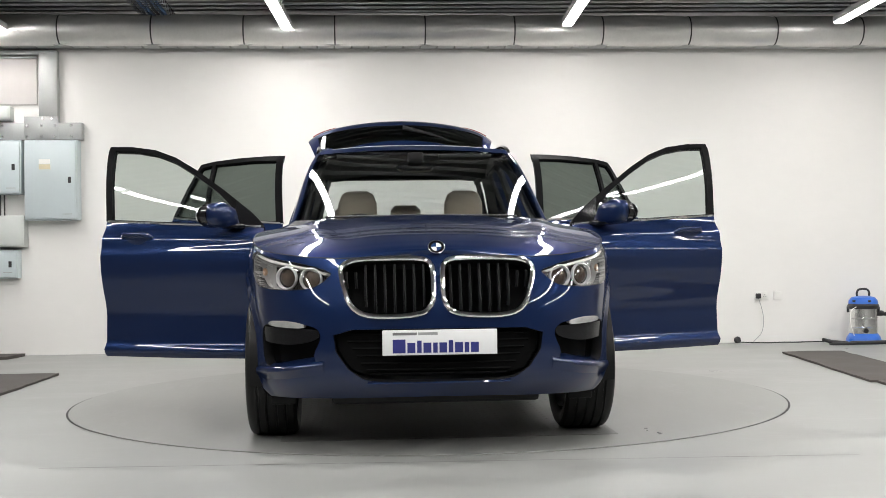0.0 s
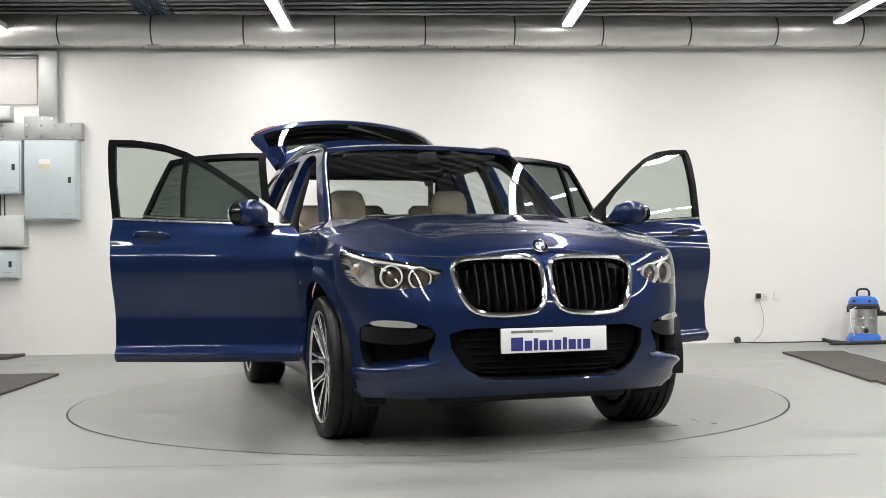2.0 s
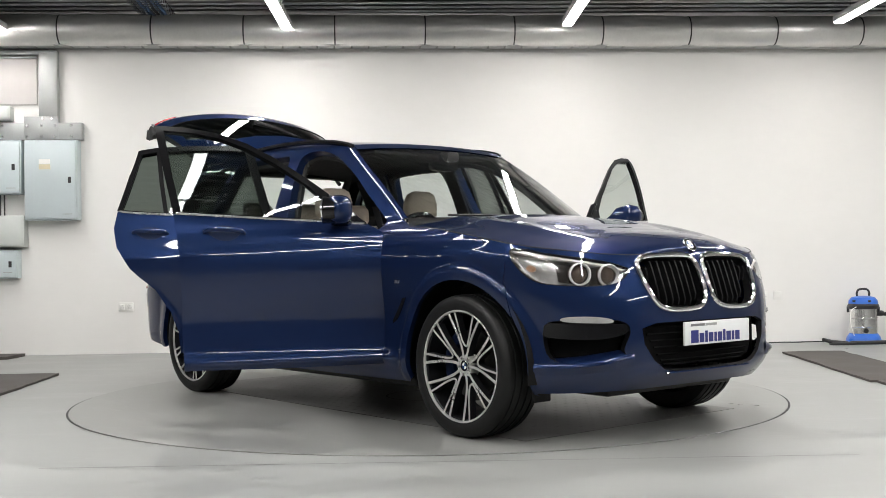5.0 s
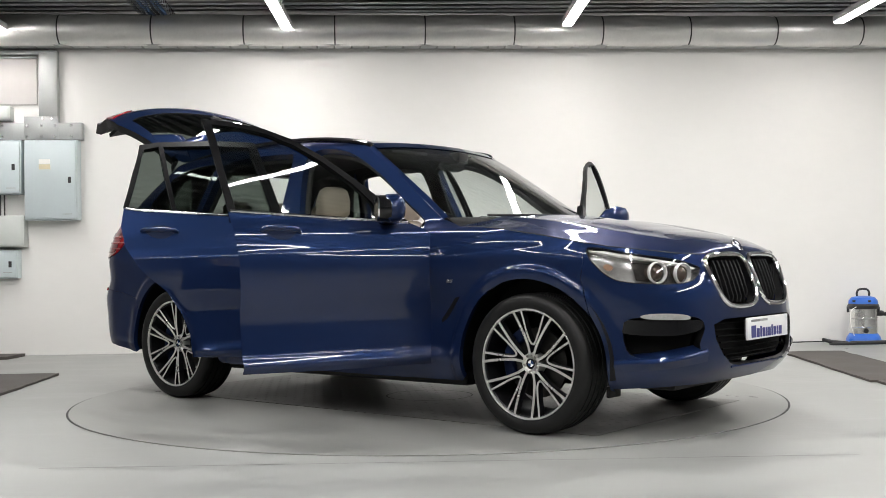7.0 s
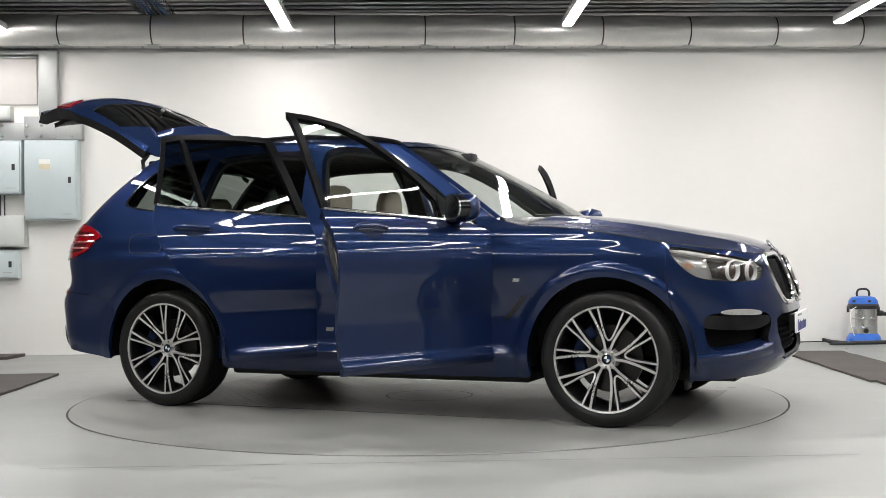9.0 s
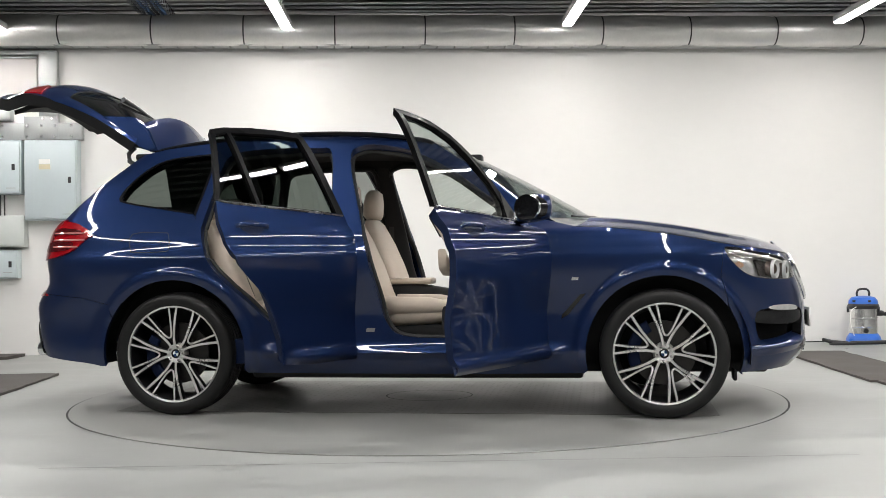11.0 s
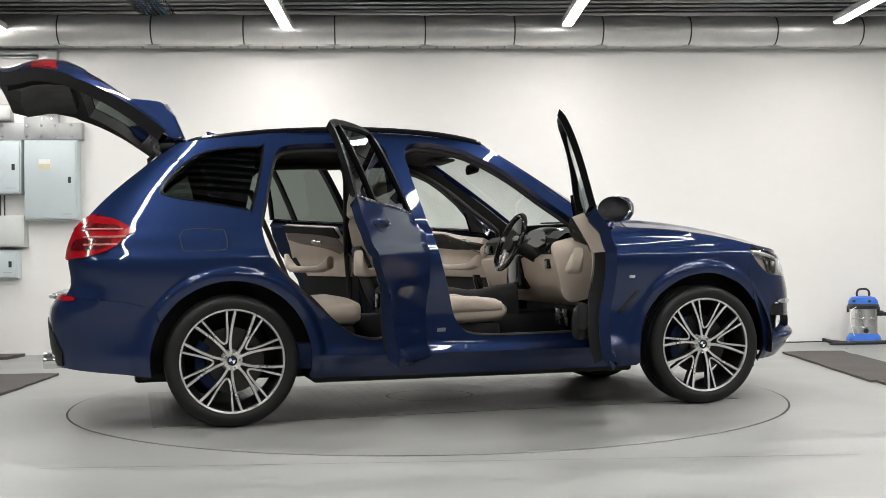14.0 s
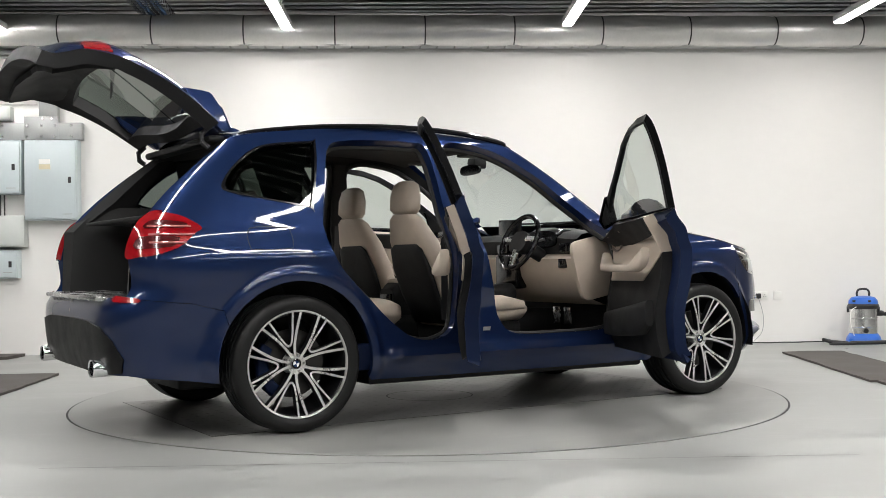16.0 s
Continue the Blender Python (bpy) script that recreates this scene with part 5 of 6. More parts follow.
flap = side([(-1.69, 1.08), (-1.50, 1.085), (-1.465, 1.07), (-1.455, 0.99), (-1.49, 0.972), (-1.66, 0.968), (-1.695, 0.985)])
fo = ring_on(resample(loop(flap, 3), 0.015), 0.0, 0.0028, 5)
part("fuel_flap", fo, DARK_GAP, car, "outline of the fuel flap")

HX, HZ, TG = -1.70, 1.60, 76.0


def gate_pt(q, z, off=0.0):
    """The tailgate is bowed across its width, most at its foot."""
    p = body_pt(q, z, off)
    p[..., 0] += (0.10 * (p[..., 1] / 0.7) ** 2 - 0.04) * sstep(1.56, 1.05, np.asarray(z))
    return p


tgo = [(qy(0.66, 0.75, True), 0.75), (qy(0.715, 0.93, True), 0.93), (QT - 0.02, 1.15), (QT + 0.008, 1.3), (QT + 0.03, 1.43), (QT + 0.05, 1.545), (QR + 0.25, 1.575), (QR, 1.58), (QR, 0.75)]
RW = [(QT - 0.10, 1.215), (QT - 0.07, 1.35), (QT - 0.02, 1.49), (QR + 0.25, 1.535), (QR, 1.54), (QR, 1.20), (QR + 0.3, 1.20)]
tg_outline = [tgo[0], tgo[1], tgo[2], tgo[3], tgo[4], tgo[5], tgo[6], (QR, 1.58), (QR, 1.54), RW[3], RW[2], RW[1], RW[0], (QR + 0.3, 1.20), (QR, 1.20), (QR, 0.75)]
tgate = part("tailgate", whole(panel(tg_outline, (), 0.04, 0.004, 0.06, rim_mat=1, fmap=gate_pt)), (PAINT, DARK_TRIM), car, "metallic blue tailgate raised high", angle=50)
part("inner_trim", whole(panel(tg_outline, (), 0.05, -0.075, -0.02, flip=True, fmap=gate_pt)), DARK_TRIM, tgate, "dark grey inner tailgate lining")
rwin = part("rear_window", whole(panel(RW, (), 0.06, -0.002, 0.004, fmap=gate_pt)), DARK_GLASS, tgate, "dark heated rear window")
rwin.visible_shadow = False
rows2 = []
for r in np.linspace(-1, 1, 25):
    k = 1 - r * r
    rows2.append([(-1.70 - 0.04 * k, 0.58 * r, 1.645 + 0.035 * k), (-1.84 - 0.04 * k, 0.58 * r, 1.622 + 0.035 * k), (-1.885 - 0.09 * k, 0.565 * r, 1.592 + 0.035 * k), (-1.89 - 0.09 * k, 0.565 * r, 1.572 + 0.035 * k), (-1.84 - 0.03 * k, 0.56 * r, 1.55 + 0.025 * k), (-1.71, 0.56 * r, 1.585 + 0.02 * k)])
bm = grid(rows2, closed=True)
bm.verts.ensure_lookup_table()
bm.faces.new([v for v in bm.verts[:6]])
bm.faces.new([v for v in bm.verts[-6:]][::-1])
bmesh.ops.recalc_face_normals(bm, faces=bm.faces[:])
part("spoiler", bm, PAINT, tgate, "blue roof spoiler", angle=50)
wing = [(-1.71, 1.64), (-1.84, 1.615), (-1.935, 1.57), (-1.955, 1.51), (-1.985, 1.39), (-1.91, 1.415), (-1.80, 1.50), (-1.72, 1.57)]
wing = [(-1.73 + 0.98 * (x + 1.73), 1.63 + 0.98 * (z - 1.63)) for x, z in wing]
bm = bmesh.new()
va = [bm.verts.new((x, -0.595 - 0.1 * (1.6 - z) / 0.2, z)) for x, z in wing]
vb = [bm.verts.new((x, -0.545 - 0.1 * (1.6 - z) / 0.2, z)) for x, z in wing]
bm.faces.new(va)
bm.faces.new(vb[::-1])
for i in range(len(wing)):
    j = (i + 1) % len(wing)
    bm.faces.new((va[j], va[i], vb[i], vb[j]))
bmesh.ops.recalc_face_normals(bm, faces=bm.faces[:])
bmesh.ops.bevel(bm, geom=bm.edges[:], offset=0.008, segments=2, affect="EDGES")
pair("spoiler_cheek", bm, PAINT, (tgate, tgate), "blue cheek beside the rear window")
part("rear_wiper", tube([(-2.22, 0.02, 1.27), (-2.17, 0.18, 1.30), (-2.08, 0.42, 1.33)], [0.02, 0.012, 0.007], 8), BLACK_PLASTIC, tgate, "black rear wiper")
gl = rear([(0.745, 1.065), (0.66, 1.07), (0.58, 1.06), (0.54, 1.035), (0.58, 0.985), (0.64, 0.95), (0.712, 0.94)])
pair("lamp_section", panel(gl, (), 0.03, 0.014, 0.03, fmap=gate_pt), LAMP_RED, (tgate, tgate), "red lamp section on the tailgate")
pair("lid_panel", panel(rear([(0.60, 0.80), (0.66, 1.14), (0.60, 1.17), (0.25, 1.17), (0.0, 1.17), (0.0, 0.82), (0.3, 0.80)]), (), 0.06, -0.115, -0.03, flip=True, fmap=gate_pt), DARK_TRIM, (tgate, tgate), "moulded dark lining")
part("pull_light", lathe([(0, 0.01), (0.02, 0.008), (0.026, 0.0)], 16), WHITE_PLASTIC, tgate, "small white lamp in the lining", m=pose(-2.255, -0.35, 1.02, 0, 90, 0))
tgate.matrix_local = pose(HX, 0, HZ) @ pose(0, 0, 0, 0, TG, 0) @ pose(-HX, 0, -HZ)
bm = bmesh.new()
tube_into(bm, [(-1.80, -0.60, 1.52), (-1.835, -0.60, 1.545), (-1.84, -0.60, 1.59), (-1.80, -0.60, 1.63)], 0.016, 8)
pair("tailgate_hinge", bm, BLACK_PLASTIC, LR, "curved black hinge arm of the tailgate")
part("rear_header", box(-1.80, -1.70, -0.60, 0.60, 1.55, 1.59, 0.015), TRIM_BLACK, car, "black rear roof header")

# doors and their outlines are swung last
swing(fd, F_HINGE)
swing(rd, R_HINGE)

# ---- wheels ----
tyre_prof = [(0.278, 0.10), (0.288, 0.118), (0.305, 0.126), (0.33, 0.127), (0.348, 0.120), (0.359, 0.108), (0.363, 0.09), (0.364, 0.075), (0.357, 0.073), (0.357, 0.064), (0.364, 0.062), (0.3645, 0.03), (0.357, 0.028), (0.357, 0.018), (0.3645, 0.016),
             (0.3645, -0.016), (0.357, -0.018), (0.357, -0.028), (0.3645, -0.03), (0.364, -0.062), (0.357, -0.064), (0.357, -0.073), (0.364, -0.075), (0.359, -0.108), (0.34, -0.124), (0.30, -0.122), (0.27, -0.10)]


def bar_into(bm, pts, width, depth):
    """A flat spoke through (r, angle, z) points: bright face, dark sides."""
    P = [Vector((r * math.cos(radians(a)), r * math.sin(radians(a)), z)) for r, a, z in pts]
    rows = []
    for i, p in enumerate(P):
        d = (P[min(i + 1, len(P) - 1)] - P[max(i - 1, 0)])
        d.z = 0
        d.normalize()
        n = Vector((-d.y, d.x, 0))
        rows.append([bm.verts.new(p + n * width * k * 0.5 + Vector((0, 0, dz))) for k, dz in ((-1.25, -depth), (-1, -0.002), (-0.8, 0), (0.8, 0), (1, -0.002), (1.25, -depth))])
    for a, b in zip(rows, rows[1:]):
        for k in range(5):
            f = bm.faces.new((a[k], b[k], b[k + 1], a[k + 1]))
            f.material_index = 1 if k in (0, 4) else 0


def wheel():
    w = new("wheel")
    w.parent = car
    tagged(w, "large alloy wheel with ten slim twin spokes")
    part("tyre", lathe(tyre_prof, 72), TYRE, w, "black low-profile tyre")
    part("barrel", lathe([(0.272, 0.105), (0.262, 0.098), (0.256, 0.06), (0.245, 0.03), (0.242, -0.11)], 60), RIM_DARK, w, "dark wheel barrel")
    part("rim_lip", lathe([(0.276, 0.106), (0.279, 0.114), (0.275, 0.119), (0.268, 0.117), (0.266, 0.108)], 72), RIM_FACE, w, "bright rim lip")
    mesh = None
    for k in range(5):
        if mesh is None:
            bm = bmesh.new()
            for s in (1, -1):
                o = curve_pts([(0.040, 14 * s, 0.083), (0.085, 15 * s, 0.086), (0.14, 18.5 * s, 0.094), (0.20, 22 * s, 0.103), (0.272, 25 * s, 0.113)], 4)
                bar_into(bm, o, 0.0145, 0.04)
                i = curve_pts([(0.098, 0.0, 0.080), (0.104, 5.5 * s, 0.083), (0.125, 10 * s, 0.089), (0.17, 13 * s, 0.097), (0.215, 14 * s, 0.104), (0.272, 15 * s, 0.113)], 4)
                bar_into(bm, i, 0.0115, 0.04)
            bmesh.ops.recalc_face_normals(bm, faces=bm.faces[:])
            sp = part("spoke", bm, (RIM_FACE, RIM_DARK), w, "machined twin spoke with dark flanks", m=pose(0, 0, 0, 0, 0, 90), angle=50)
            mesh = sp.data
        else:
            sp = new("spoke", mesh)
            sp.parent = w
            sp.matrix_local = pose(0, 0, 0, 0, 0, 90 + 72 * k)
            tagged(sp, "machined twin spoke with dark flanks")
    part("hub", lathe([(0.0, 0.072), (0.034, 0.072), (0.05, 0.083), (0.054, 0.078), (0.06, 0.03)], 30), RIM_FACE, w, "bright hub")
    roundel(w, pose(0, 0, 0.074), 0.027)
    part("brake_disc", lathe([(0.06, 0.02), (0.175, 0.02), (0.175, -0.005), (0.06, -0.005)], 48, True), BRAKE, w, "steel brake disc")
    bm = loft([((0.165 * math.cos(a), 0.165 * math.sin(a), 0.01), (0.034 * math.cos(a), 0.034 * math.sin(a), 0), (0, 0, 0.035)) for a in (radians(v) for v in (125, 140, 155, 170, 185, 200, 215))], 16, 4)
    part("brake_caliper", bm, JAMB, w, "blue brake caliper")
    for k in range(5):
        bm = bmesh.new()
        cyl_into(bm, 0.007, 0.02, pose(0.04, 0, 0.075), 6)
        bm.transform(pose(0, 0, 0, 0, 0, 90 + 36 + 72 * k))
        part("wheel_bolt", bm, STEEL, w)
    for o in w.children_recursive:
        if o.name.split(".")[0] != "tyre" and o.parent is w:
            o.matrix_basis = Matrix.Diagonal((1.035, 1.035, 1, 1)) @ o.matrix_basis
    return w


w0 = wheel()
w0.matrix_local = pose(1.432, -0.81, 0.363, 90, 0, 0) @ pose(0, 0, 0, 0, 0, -7)
for x, y, a, sp in ((1.432, 0.81, -90, 30), (-1.432, -0.81, 90, 21), (-1.432, 0.81, -90, 12)):
    c = copy_thing(w0, pose(x, y, 0.363, a, 0, 0) @ pose(0, 0, 0, 0, 0, sp))
    c.parent = car

# wheel housings and underside
for cx in (1.432, -1.432):
    bm = grid([[(cx + 0.475 * math.cos(radians(a)), yy, 0.365 + 0.475 * math.sin(radians(a))) for a in range(-8, 189, 7)] for yy in (-0.90, -0.665)])
    c = bm.verts.new((cx, -0.665, 0.30))
    back = [v for v in bm.verts if abs(v.co.y + 0.665) < 1e-4 and v is not c]
    back.sort(key=lambda v: -v.co.x if v.co.z < 0.36 else -v.co.x)
    for a, b in zip(back, back[1:]):
        bm.faces.new((c, a, b))
    pair("wheel_housing", bm, TRIM_BLACK, LR, "black wheel housing")
part("underbody", box(-1.95, 2.05, -0.50, 0.50, 0.22, 0.30, 0.02), TRIM_BLACK, car, "black underbody")
part("underbody", box(-0.98, 0.98, -0.84, 0.84, 0.215, 0.30, 0.02), TRIM_BLACK, car, "black underbody")
pair("axle", tube([(-1.432, -0.75, 0.34), (-1.432, 0, 0.30)], 0.03), TRIM_BLACK, LR)
pair("axle", tube([(1.432, -0.75, 0.34), (1.432, 0, 0.30)], 0.03), TRIM_BLACK, LR)
pair("air_flap", box(1.82, 1.84, -0.80, -0.68, 0.20, 0.26, 0.008), TRIM_BLACK, LR, "black air deflector before the wheel")

# small marks on the wings
pair("wing_vent", panel(side([(0.97, 0.70), (1.0, 0.705), (0.90, 0.585), (0.86, 0.56), (0.865, 0.585)]), (), 0.03, 0.004, 0.006), GLOSS_BLACK, LR, "slanted black vent behind the wheel")
pair("wing_badge", panel([(0.925, 0.797), (0.962, 0.797), (0.957, 0.780), (0.92, 0.780)], (), 0.03, 0.003, 0.003), SATIN, LR, "small plain silver badge")

pair("sill_sticker", panel([(-0.265, 0.512), (-0.215, 0.512), (-0.22, 0.490), (-0.27, 0.490)], (), 0.03, 0.002, 0.001), GREY_PRINT, LR, "small grey sticker at the pillar foot")

# ---- cabin ----
part("cabin_floor", box(-1.15, 0.92, -0.80, 0.80, 0.31, 0.40, 0.01), CARPET, car, "black carpeted cabin floor")
pair("inner_sill", box(-1.1, 0.85, -0.86, -0.77, 0.30, 0.445, 0.012), JAMB, LR)
pair("tread_plate", box(-0.05, 0.6, -0.85, -0.80, 0.446, 0.452, 0.002), SATIN, LR, "bright tread plate on the sill")
part("bulkhead", box(0.86, 0.95, -0.74, 0.74, 0.35, 1.08, 0.02), DARK_TRIM, car, "dark footwell bulkhead")
part("transmission_tunnel", box(-0.95, 0.9, -0.14, 0.14, 0.38, 0.56, 0.05, 3), DARK_TRIM, car, "dark centre tunnel")
pair("b_pillar_trim", loft([((-0.24, -0.765, 0.42), (0.10, 0, 0), (0, 0.03, 0)), ((-0.34, -0.775, 0.85), (0.075, 0, 0), (0, 0.025, 0)), ((-0.39, -0.755, 1.12), (0.07, 0, 0), (0, 0.02, 0)), ((-0.45, -0.62, 1.56), (0.05, 0, 0), (0, 0.02, 0))], 16), DARK_TRIM, LR, "dark centre pillar lining")
pair("rear_side_lining", grid([[(-1.14, -0.74, 0.45), (-1.30, -0.74, 0.75), (-1.36, -0.76, 1.1), (-1.25, -0.66, 1.55)], [(-1.3, -0.60, 0.45), (-1.5, -0.60, 0.75), (-1.5, -0.72, 1.15), (-1.6, -0.62, 1.54)]]), DARK_TRIM, LR)


def dashboard():
    secs = []
    for y in np.linspace(-0.73, 0.73, 25):
        hood = 0.035 * math.exp(-((y + 0.36) / 0.2) ** 2)
        secs.append([(0.92, y, 1.06), (0.75, y, 1.07 + hood), (0.60, y, 1.055 + hood), (0.55, y, 1.02 + hood), (0.56, y, 0.93)])
    d = part("dashboard", grid(secs), DARK_TRIM, car, "black and beige dashboard", angle=50)
    part("lower_fascia", grid([[(0.56, y, 0.93), (0.52, y, 0.90), (0.545, y, 0.78), (0.62, y, 0.66), (0.78, y, 0.60)] for y in np.linspace(-0.73, 0.73, 17)]), LEATHER, d, "beige lower fascia", angle=60)
    pair("end_cap", loft([((0.69, -0.72, 0.84), (0.15, 0, 0.03), (-0.05, 0, 0.19)), ((0.69, -0.745, 0.84), (0.148, 0, 0.03), (-0.05, 0, 0.187)), ((0.69, -0.752, 0.84), (0.135, 0, 0.03), (-0.05, 0, 0.175))], 32, 6), LEATHER, (d, d), "beige dashboard end cap")
    part("instrument_binnacle", loft([((0.545, -0.36, 1.03), (0, 0.17, 0), (0, 0, 0.055)), ((0.60, -0.36, 1.035), (0, 0.18, 0), (0, 0, 0.07)), ((0.70, -0.36, 1.04), (0, 0.18, 0), (0, 0, 0.055))], 24, 3), GLOSS_BLACK, d, "dark instrument cluster")
    part("screen", box(0.54, 0.555, -0.13, 0.14, 1.06, 1.17, 0.006), GLOSS_BLACK, d, "flat black display")
    for y in (-0.64, -0.1, 0.08, 0.64):
        part("air_vent", box(0.525, 0.56, y - 0.06, y + 0.06, 0.94, 1.0, 0.008), GLOSS_BLACK, d, "black air vent")
    part("control_panel", box(0.50, 0.60, -0.13, 0.13, 0.70, 0.93, 0.02), GLOSS_BLACK, d, "dark control stack")
    part("switch_panel", box(0.515, 0.54, -0.66, -0.58, 0.84, 0.90, 0.006), GLOSS_BLACK, d, "light switch panel")
    cst = part("centre_console", loft([((0.50, 0, 0.60), (0, 0.13, 0), (0, 0, 0.14)), ((0.2, 0, 0.60), (0, 0.125, 0), (0, 0, 0.10)), ((-0.1, 0, 0.62), (0, 0.12, 0), (0, 0, 0.13)), ((-0.38, 0, 0.62), (0, 0.11, 0), (0, 0, 0.14)), ((-0.42, 0, 0.60), (0, 0.10, 0), (0, 0, 0.12))], 20, 4), DARK_TRIM, car, "dark centre console")
    part("armrest_lid", box(-0.36, 0.0, -0.105, 0.105, 0.745, 0.785, 0.018, 3), LEATHER, cst, "beige armrest lid")
    part("gear_lever", loft([((0.27, -0.03, 0.68), (0.02, 0, 0), (0, 0.02, 0)), ((0.25, -0.03, 0.76), (0.03, 0, 0), (0, 0.022, 0)), ((0.24, -0.03, 0.80), (0.022, 0, 0), (0, 0.018, 0))], 14), GLOSS_BLACK, cst, "black selector lever")
    part("rear_vent", box(-0.435, -0.42, -0.08, 0.08, 0.60, 0.69, 0.004), GLOSS_BLACK, cst, "rear air vent")
    m = Matrix.Translation((0.37, -0.36, 1.01)) @ pose(0, 0, 0, 0, -66, 0)
    bm = bmesh.new()
    tube_into(bm, [m @ Vector((0.185 * math.cos(2 * math.pi * k / 40), 0.185 * math.sin(2 * math.pi * k / 40), 0)) for k in range(41)], 0.017, 10, caps=False)
    sw = part("steering_wheel", bm, GLOSS_BLACK, car, "thick black three-spoke steering wheel")
    bm = loft([((0, 0, 0.01), (0.075, 0, 0), (0, 0.09, 0)), ((0, 0, -0.03), (0.07, 0, 0), (0, 0.08, 0))], 24, 2.8)
    bm.transform(m)
    part("airbag_cover", bm, DARK_TRIM, sw, "black hub cover")
    for a, b in (((0.02, 0.08), (0.02, 0.178)), ((0.02, -0.08), (0.02, -0.178)), ((-0.06, 0.0), (-0.178, 0.0))):
        bm = tube([m @ Vector((*a, 0)), m @ Vector((*b, 0))], [0.022, 0.014], 8)
        part("spoke", bm, SATIN, sw, "satin wheel spoke")
    part("column", tube([m @ Vector((0, 0, -0.02)), (0.58, -0.36, 0.90)], 0.045, 14), DARK_TRIM, sw)
    for s in (1, -1):
        part("stalk", tube([m @ Vector((0.02, 0.04 * s, -0.06)), m @ Vector((0.04, 0.19 * s, -0.05))], 0.009, 8), BLACK_PLASTIC, sw)
    for y in (-0.30, -0.42):
        part("pedal", box(0.70, 0.72, y - 0.035, y + 0.035, 0.47, 0.58, 0.006), SATIN, d, "metal pedal")


dashboard()
mm = part("interior_mirror", loft([((0.22, 0, 1.50), (0, 0.12, 0), (0, 0, 0.035)), ((0.245, 0, 1.50), (0, 0.11, 0), (0, 0, 0.03))], 24, 3), GLOSS_BLACK, car, "frameless rear-view mirror")
part("mirror_stem", box(0.23, 0.33, -0.05, 0.05, 1.51, 1.585, 0.015), TRIM_BLACK, mm, "black sensor housing")
pair("sun_visor", box(0.02, 0.16, -0.50, -0.16, 1.565, 1.585, 0.008), HEADLINER, LR, "dark folded sun visor")


def seat(y, name, label):
    s = part(name, loft([((0.20, y, 0.60), (0, 0.23, 0), (0, 0, 0.035)), ((0.16, y, 0.595), (0, 0.255, 0), (0, 0, 0.075)), ((0.0, y, 0.585), (0, 0.265, 0), (0, 0, 0.075)), ((-0.25, y, 0.57), (0, 0.26, 0), (0, 0, 0.08)), ((-0.36, y, 0.57), (0, 0.23, 0), (0, 0, 0.06))], 28, 3), LEATHER, car, label, angle=70)
    for sgn in (1, -1):
        part("side_bolster", loft([((0.16, y + sgn * 0.235, 0.625), (0, 0.03, 0), (0, 0, 0.03)), ((0.0, y + sgn * 0.24, 0.64), (0, 0.045, 0), (0, 0, 0.05)), ((-0.28, y + sgn * 0.235, 0.64), (0, 0.045, 0), (0, 0, 0.055))], 16, 2.4), LEATHER, s, angle=70)
    part("seat_base", box(-0.34, 0.16, y - 0.23, y + 0.23, 0.41, 0.53, 0.03), DARK_TRIM, s, "dark seat base")
    bk = part("backrest", loft([((-0.30, y, 0.60), (0.07, 0, 0), (0, 0.22, 0)), ((-0.36, y, 0.72), (0.075, 0, 0.0), (0, 0.25, 0)), ((-0.42, y, 0.90), (0.075, 0, 0), (0, 0.265, 0)), ((-0.48, y, 1.06), (0.07, 0, 0), (0, 0.25, 0)), ((-0.53, y, 1.20), (0.055, 0, 0), (0, 0.17, 0)), ((-0.545, y, 1.235), (0.035, 0, 0), (0, 0.12, 0))], 30, 3), LEATHER, s, "beige leather backrest", angle=70)
    part("back_shell", loft([((-0.36, y, 0.52), (0.03, 0, 0), (0, 0.19, 0)), ((-0.435, y, 0.70), (0.03, 0, 0), (0, 0.22, 0)), ((-0.495, y, 0.88), (0.03, 0, 0), (0, 0.225, 0)), ((-0.535, y, 1.01), (0.02, 0, 0), (0, 0.19, 0)), ((-0.54, y, 1.04), (0.008, 0, 0), (0, 0.14, 0))], 26, 3), DARK_TRIM, bk, "dark seat-back shell", angle=70)
    hd = part("headrest", loft([((-0.535, y, 1.24), (0.045, 0, 0), (0, 0.10, 0)), ((-0.54, y, 1.27), (0.06, 0, 0), (0, 0.135, 0)), ((-0.535, y, 1.36), (0.06, 0, 0), (0, 0.135, 0)), ((-0.53, y, 1.43), (0.05, 0, 0), (0, 0.11, 0)), ((-0.53, y, 1.455), (0.025, 0, 0), (0, 0.07, 0))], 26, 3), LEATHER, s, "padded beige headrest", angle=70)
    for sgn in (1, -1):
        part("headrest_post", tube([(-0.535, y + sgn * 0.06, 1.19), (-0.535, y + sgn * 0.06, 1.26)], 0.006, 8), CHROME, hd)
    s.matrix_local = pose(0.06, 0, -0.01)
    for o in s.children:
        if o.name.split(".")[0] in ("backrest", "headrest"):
            o.matrix_local = Matrix.Translation((0, 0, 0.6)) @ Matrix.Diagonal((1, 1, 0.93, 1)) @ Matrix.Translation((0, 0, -0.6))
    return s


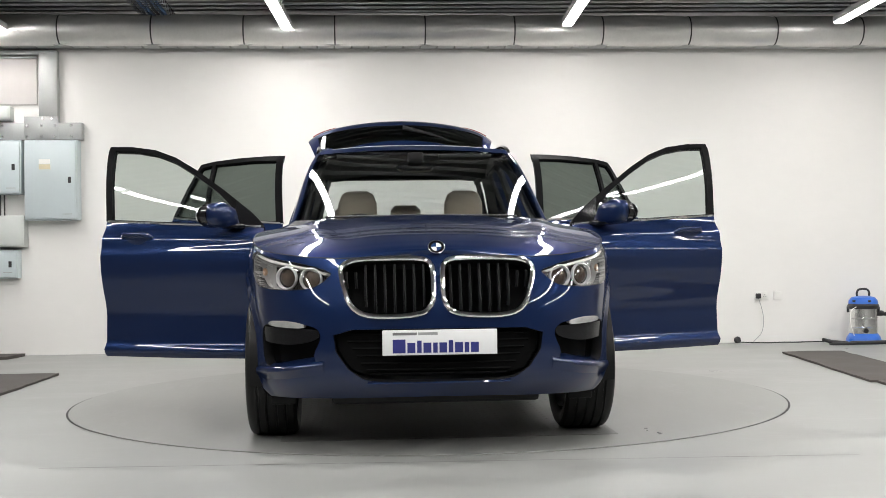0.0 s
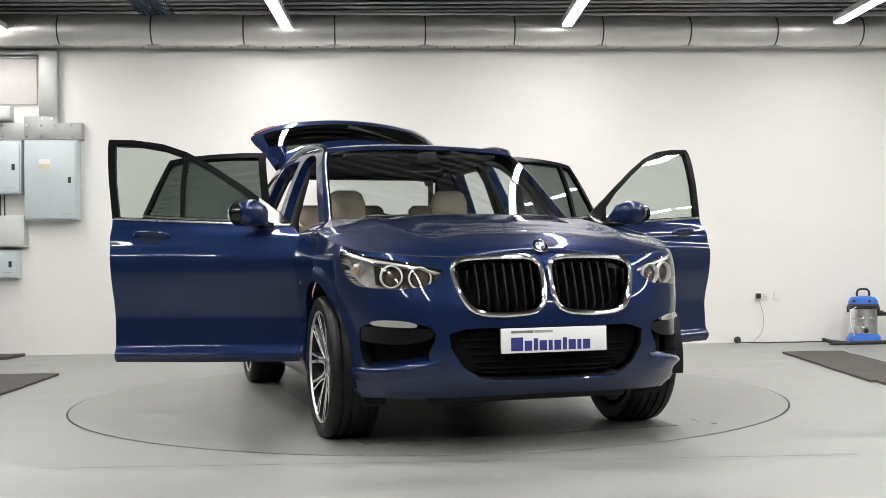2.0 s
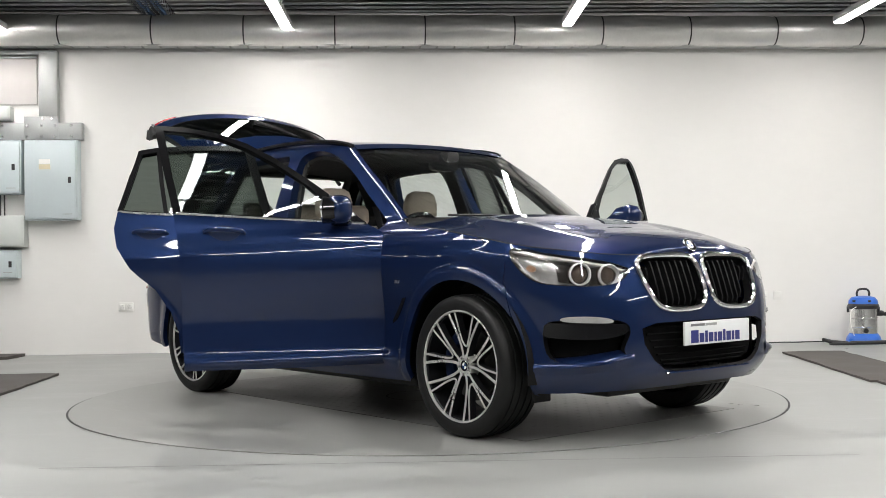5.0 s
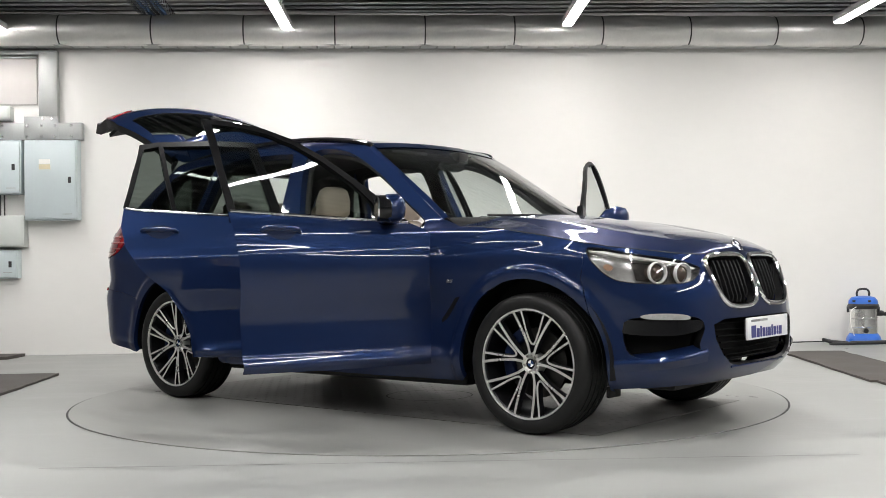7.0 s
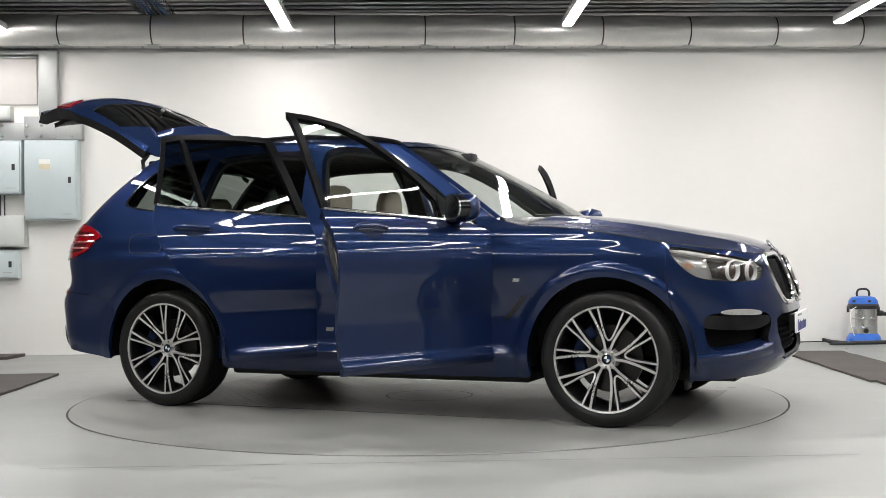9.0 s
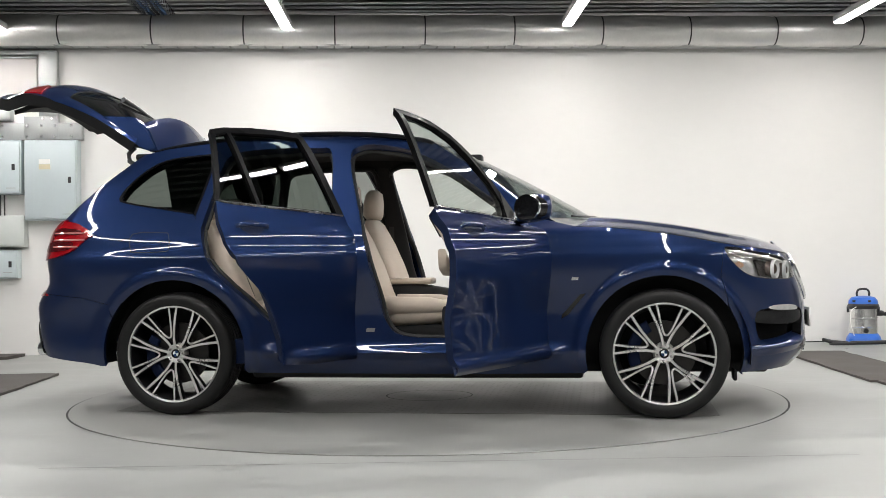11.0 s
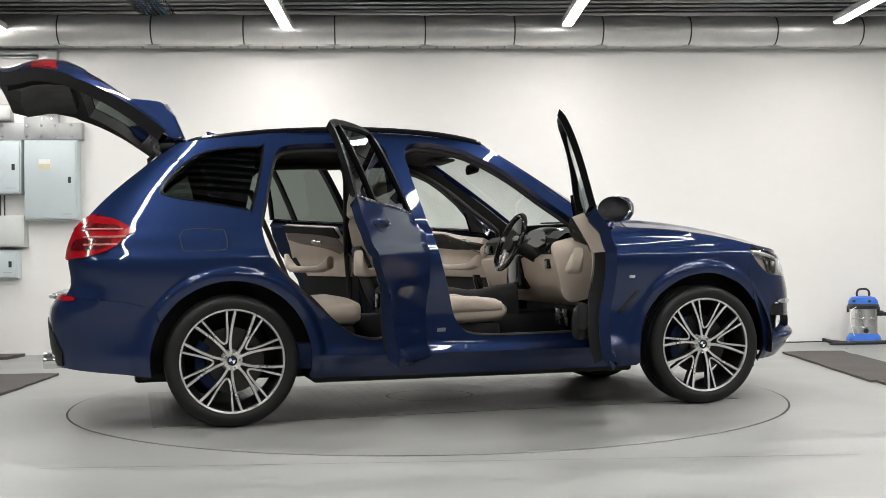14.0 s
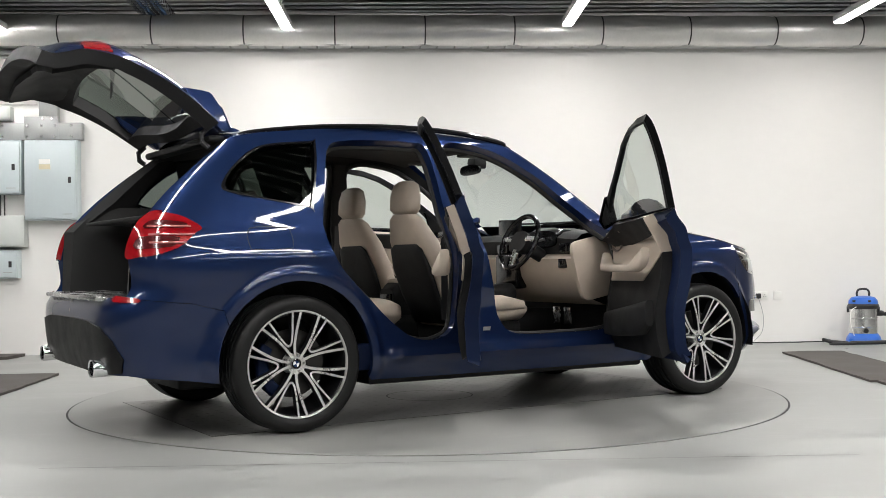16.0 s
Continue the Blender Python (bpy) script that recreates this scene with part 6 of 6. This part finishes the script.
seat(-0.37, "front_seat", "beige leather front seat with dark back shell")
seat(0.37, "front_seat", "beige leather front seat with dark back shell")
bench = part("rear_bench", loft([((-0.66, 0, 0.60), (0, 0.64, 0), (0, 0, 0.06)), ((-0.70, 0, 0.595), (0, 0.66, 0), (0, 0, 0.085)), ((-0.9, 0, 0.585), (0, 0.66, 0), (0, 0, 0.085)), ((-1.15, 0, 0.57), (0, 0.645, 0), (0, 0, 0.08))], 36, 5), LEATHER, car, "beige leather rear bench", angle=70)
for y, wd in ((-0.43, 0.22), (0.0, 0.18), (0.43, 0.22)):
    part("backrest", loft([((-1.12, y, 0.58), (0.08, 0, 0), (0, wd, 0)), ((-1.18, y, 0.75), (0.085, 0, 0), (0, wd, 0)), ((-1.27, y, 1.0), (0.075, 0, 0), (0, wd, 0)), ((-1.33, y, 1.14), (0.055, 0, 0), (0, wd * 0.95, 0)), ((-1.34, y, 1.17), (0.03, 0, 0), (0, wd * 0.85, 0))], 28, 4), LEATHER, bench, "beige rear backrest", angle=70)
    part("headrest", loft([((-1.345, y, 1.17), (0.04, 0, 0), (0, 0.09, 0)), ((-1.35, y, 1.21), (0.05, 0, 0), (0, 0.12, 0)), ((-1.35, y, 1.29), (0.045, 0, 0), (0, 0.115, 0)), ((-1.35, y, 1.325), (0.025, 0, 0), (0, 0.08, 0))], 24, 3), LEATHER, bench, "beige rear headrest", angle=70)
part("seat_base", box(-1.1, -0.70, -0.66, 0.66, 0.40, 0.52, 0.02), DARK_TRIM, bench, "dark bench base")
pair("seat_belt", grid([[(-0.40, -0.72, 1.42), (-0.40, -0.745, 0.55)], [(-0.43, -0.72, 1.42), (-0.45, -0.745, 0.55)]]), BLACK_PLASTIC, LR, "black seat belt")
pair("seat_belt", grid([[(-1.28, -0.60, 1.32), (-1.02, -0.62, 0.68)], [(-1.31, -0.56, 1.32), (-1.04, -0.57, 0.68)]]), BLACK_PLASTIC, LR, "black seat belt")

# boot
bm = bmesh.new()
box_into(bm, -2.36, -1.38, -0.60, 0.60, 0.66, 0.70)
part("boot_floor", bm, CARPET, car, "black boot carpet")
pair("boot_lining", grid([[(-1.38, -0.60, 0.68), (-1.38, -0.62, 1.1), (-1.40, -0.66, 1.25)], [(-2.0, -0.58, 0.68), (-2.0, -0.62, 1.1), (-1.95, -0.66, 1.25)], [(-2.26, -0.64, 0.68), (-2.22, -0.68, 1.1), (-2.14, -0.70, 1.18)], [(-2.28, -0.75, 0.70), (-2.26, -0.76, 1.1), (-2.2, -0.765, 1.15)]]), CARPET, LR, "dark boot side lining")
pair("d_pillar_lining", grid([[(-2.19, -0.755, 1.15), (-2.04, -0.715, 1.3), (-1.88, -0.665, 1.45), (-1.73, -0.62, 1.565)], [(-2.15, -0.68, 1.14), (-1.98, -0.66, 1.28), (-1.84, -0.62, 1.42), (-1.70, -0.58, 1.55)], [(-1.9, -0.70, 1.2), (-1.83, -0.68, 1.28), (-1.76, -0.64, 1.4), (-1.62, -0.6, 1.55)]]), DARK_TRIM, LR, "dark rear pillar lining")
part("parcel_shelf", box(-2.16, -1.42, -0.62, 0.62, 1.135, 1.155, 0.006), DARK_TRIM, car, "dark luggage cover")
part("seat_back_panel", box(-1.40, -1.37, -0.62, 0.62, 0.62, 1.13, 0.008), CARPET, car)



def motions():
    rows = [(t, pose(0, 0, 0, 0, 0, a) @ pose(OFF[0], OFF[1], 0.006)) for t, a in TURN]
    walk(car, rows)
    walk(turntable, [(t, pose(0, 0, 0, 0, 0, a)) for t, a in TURN])


motions()
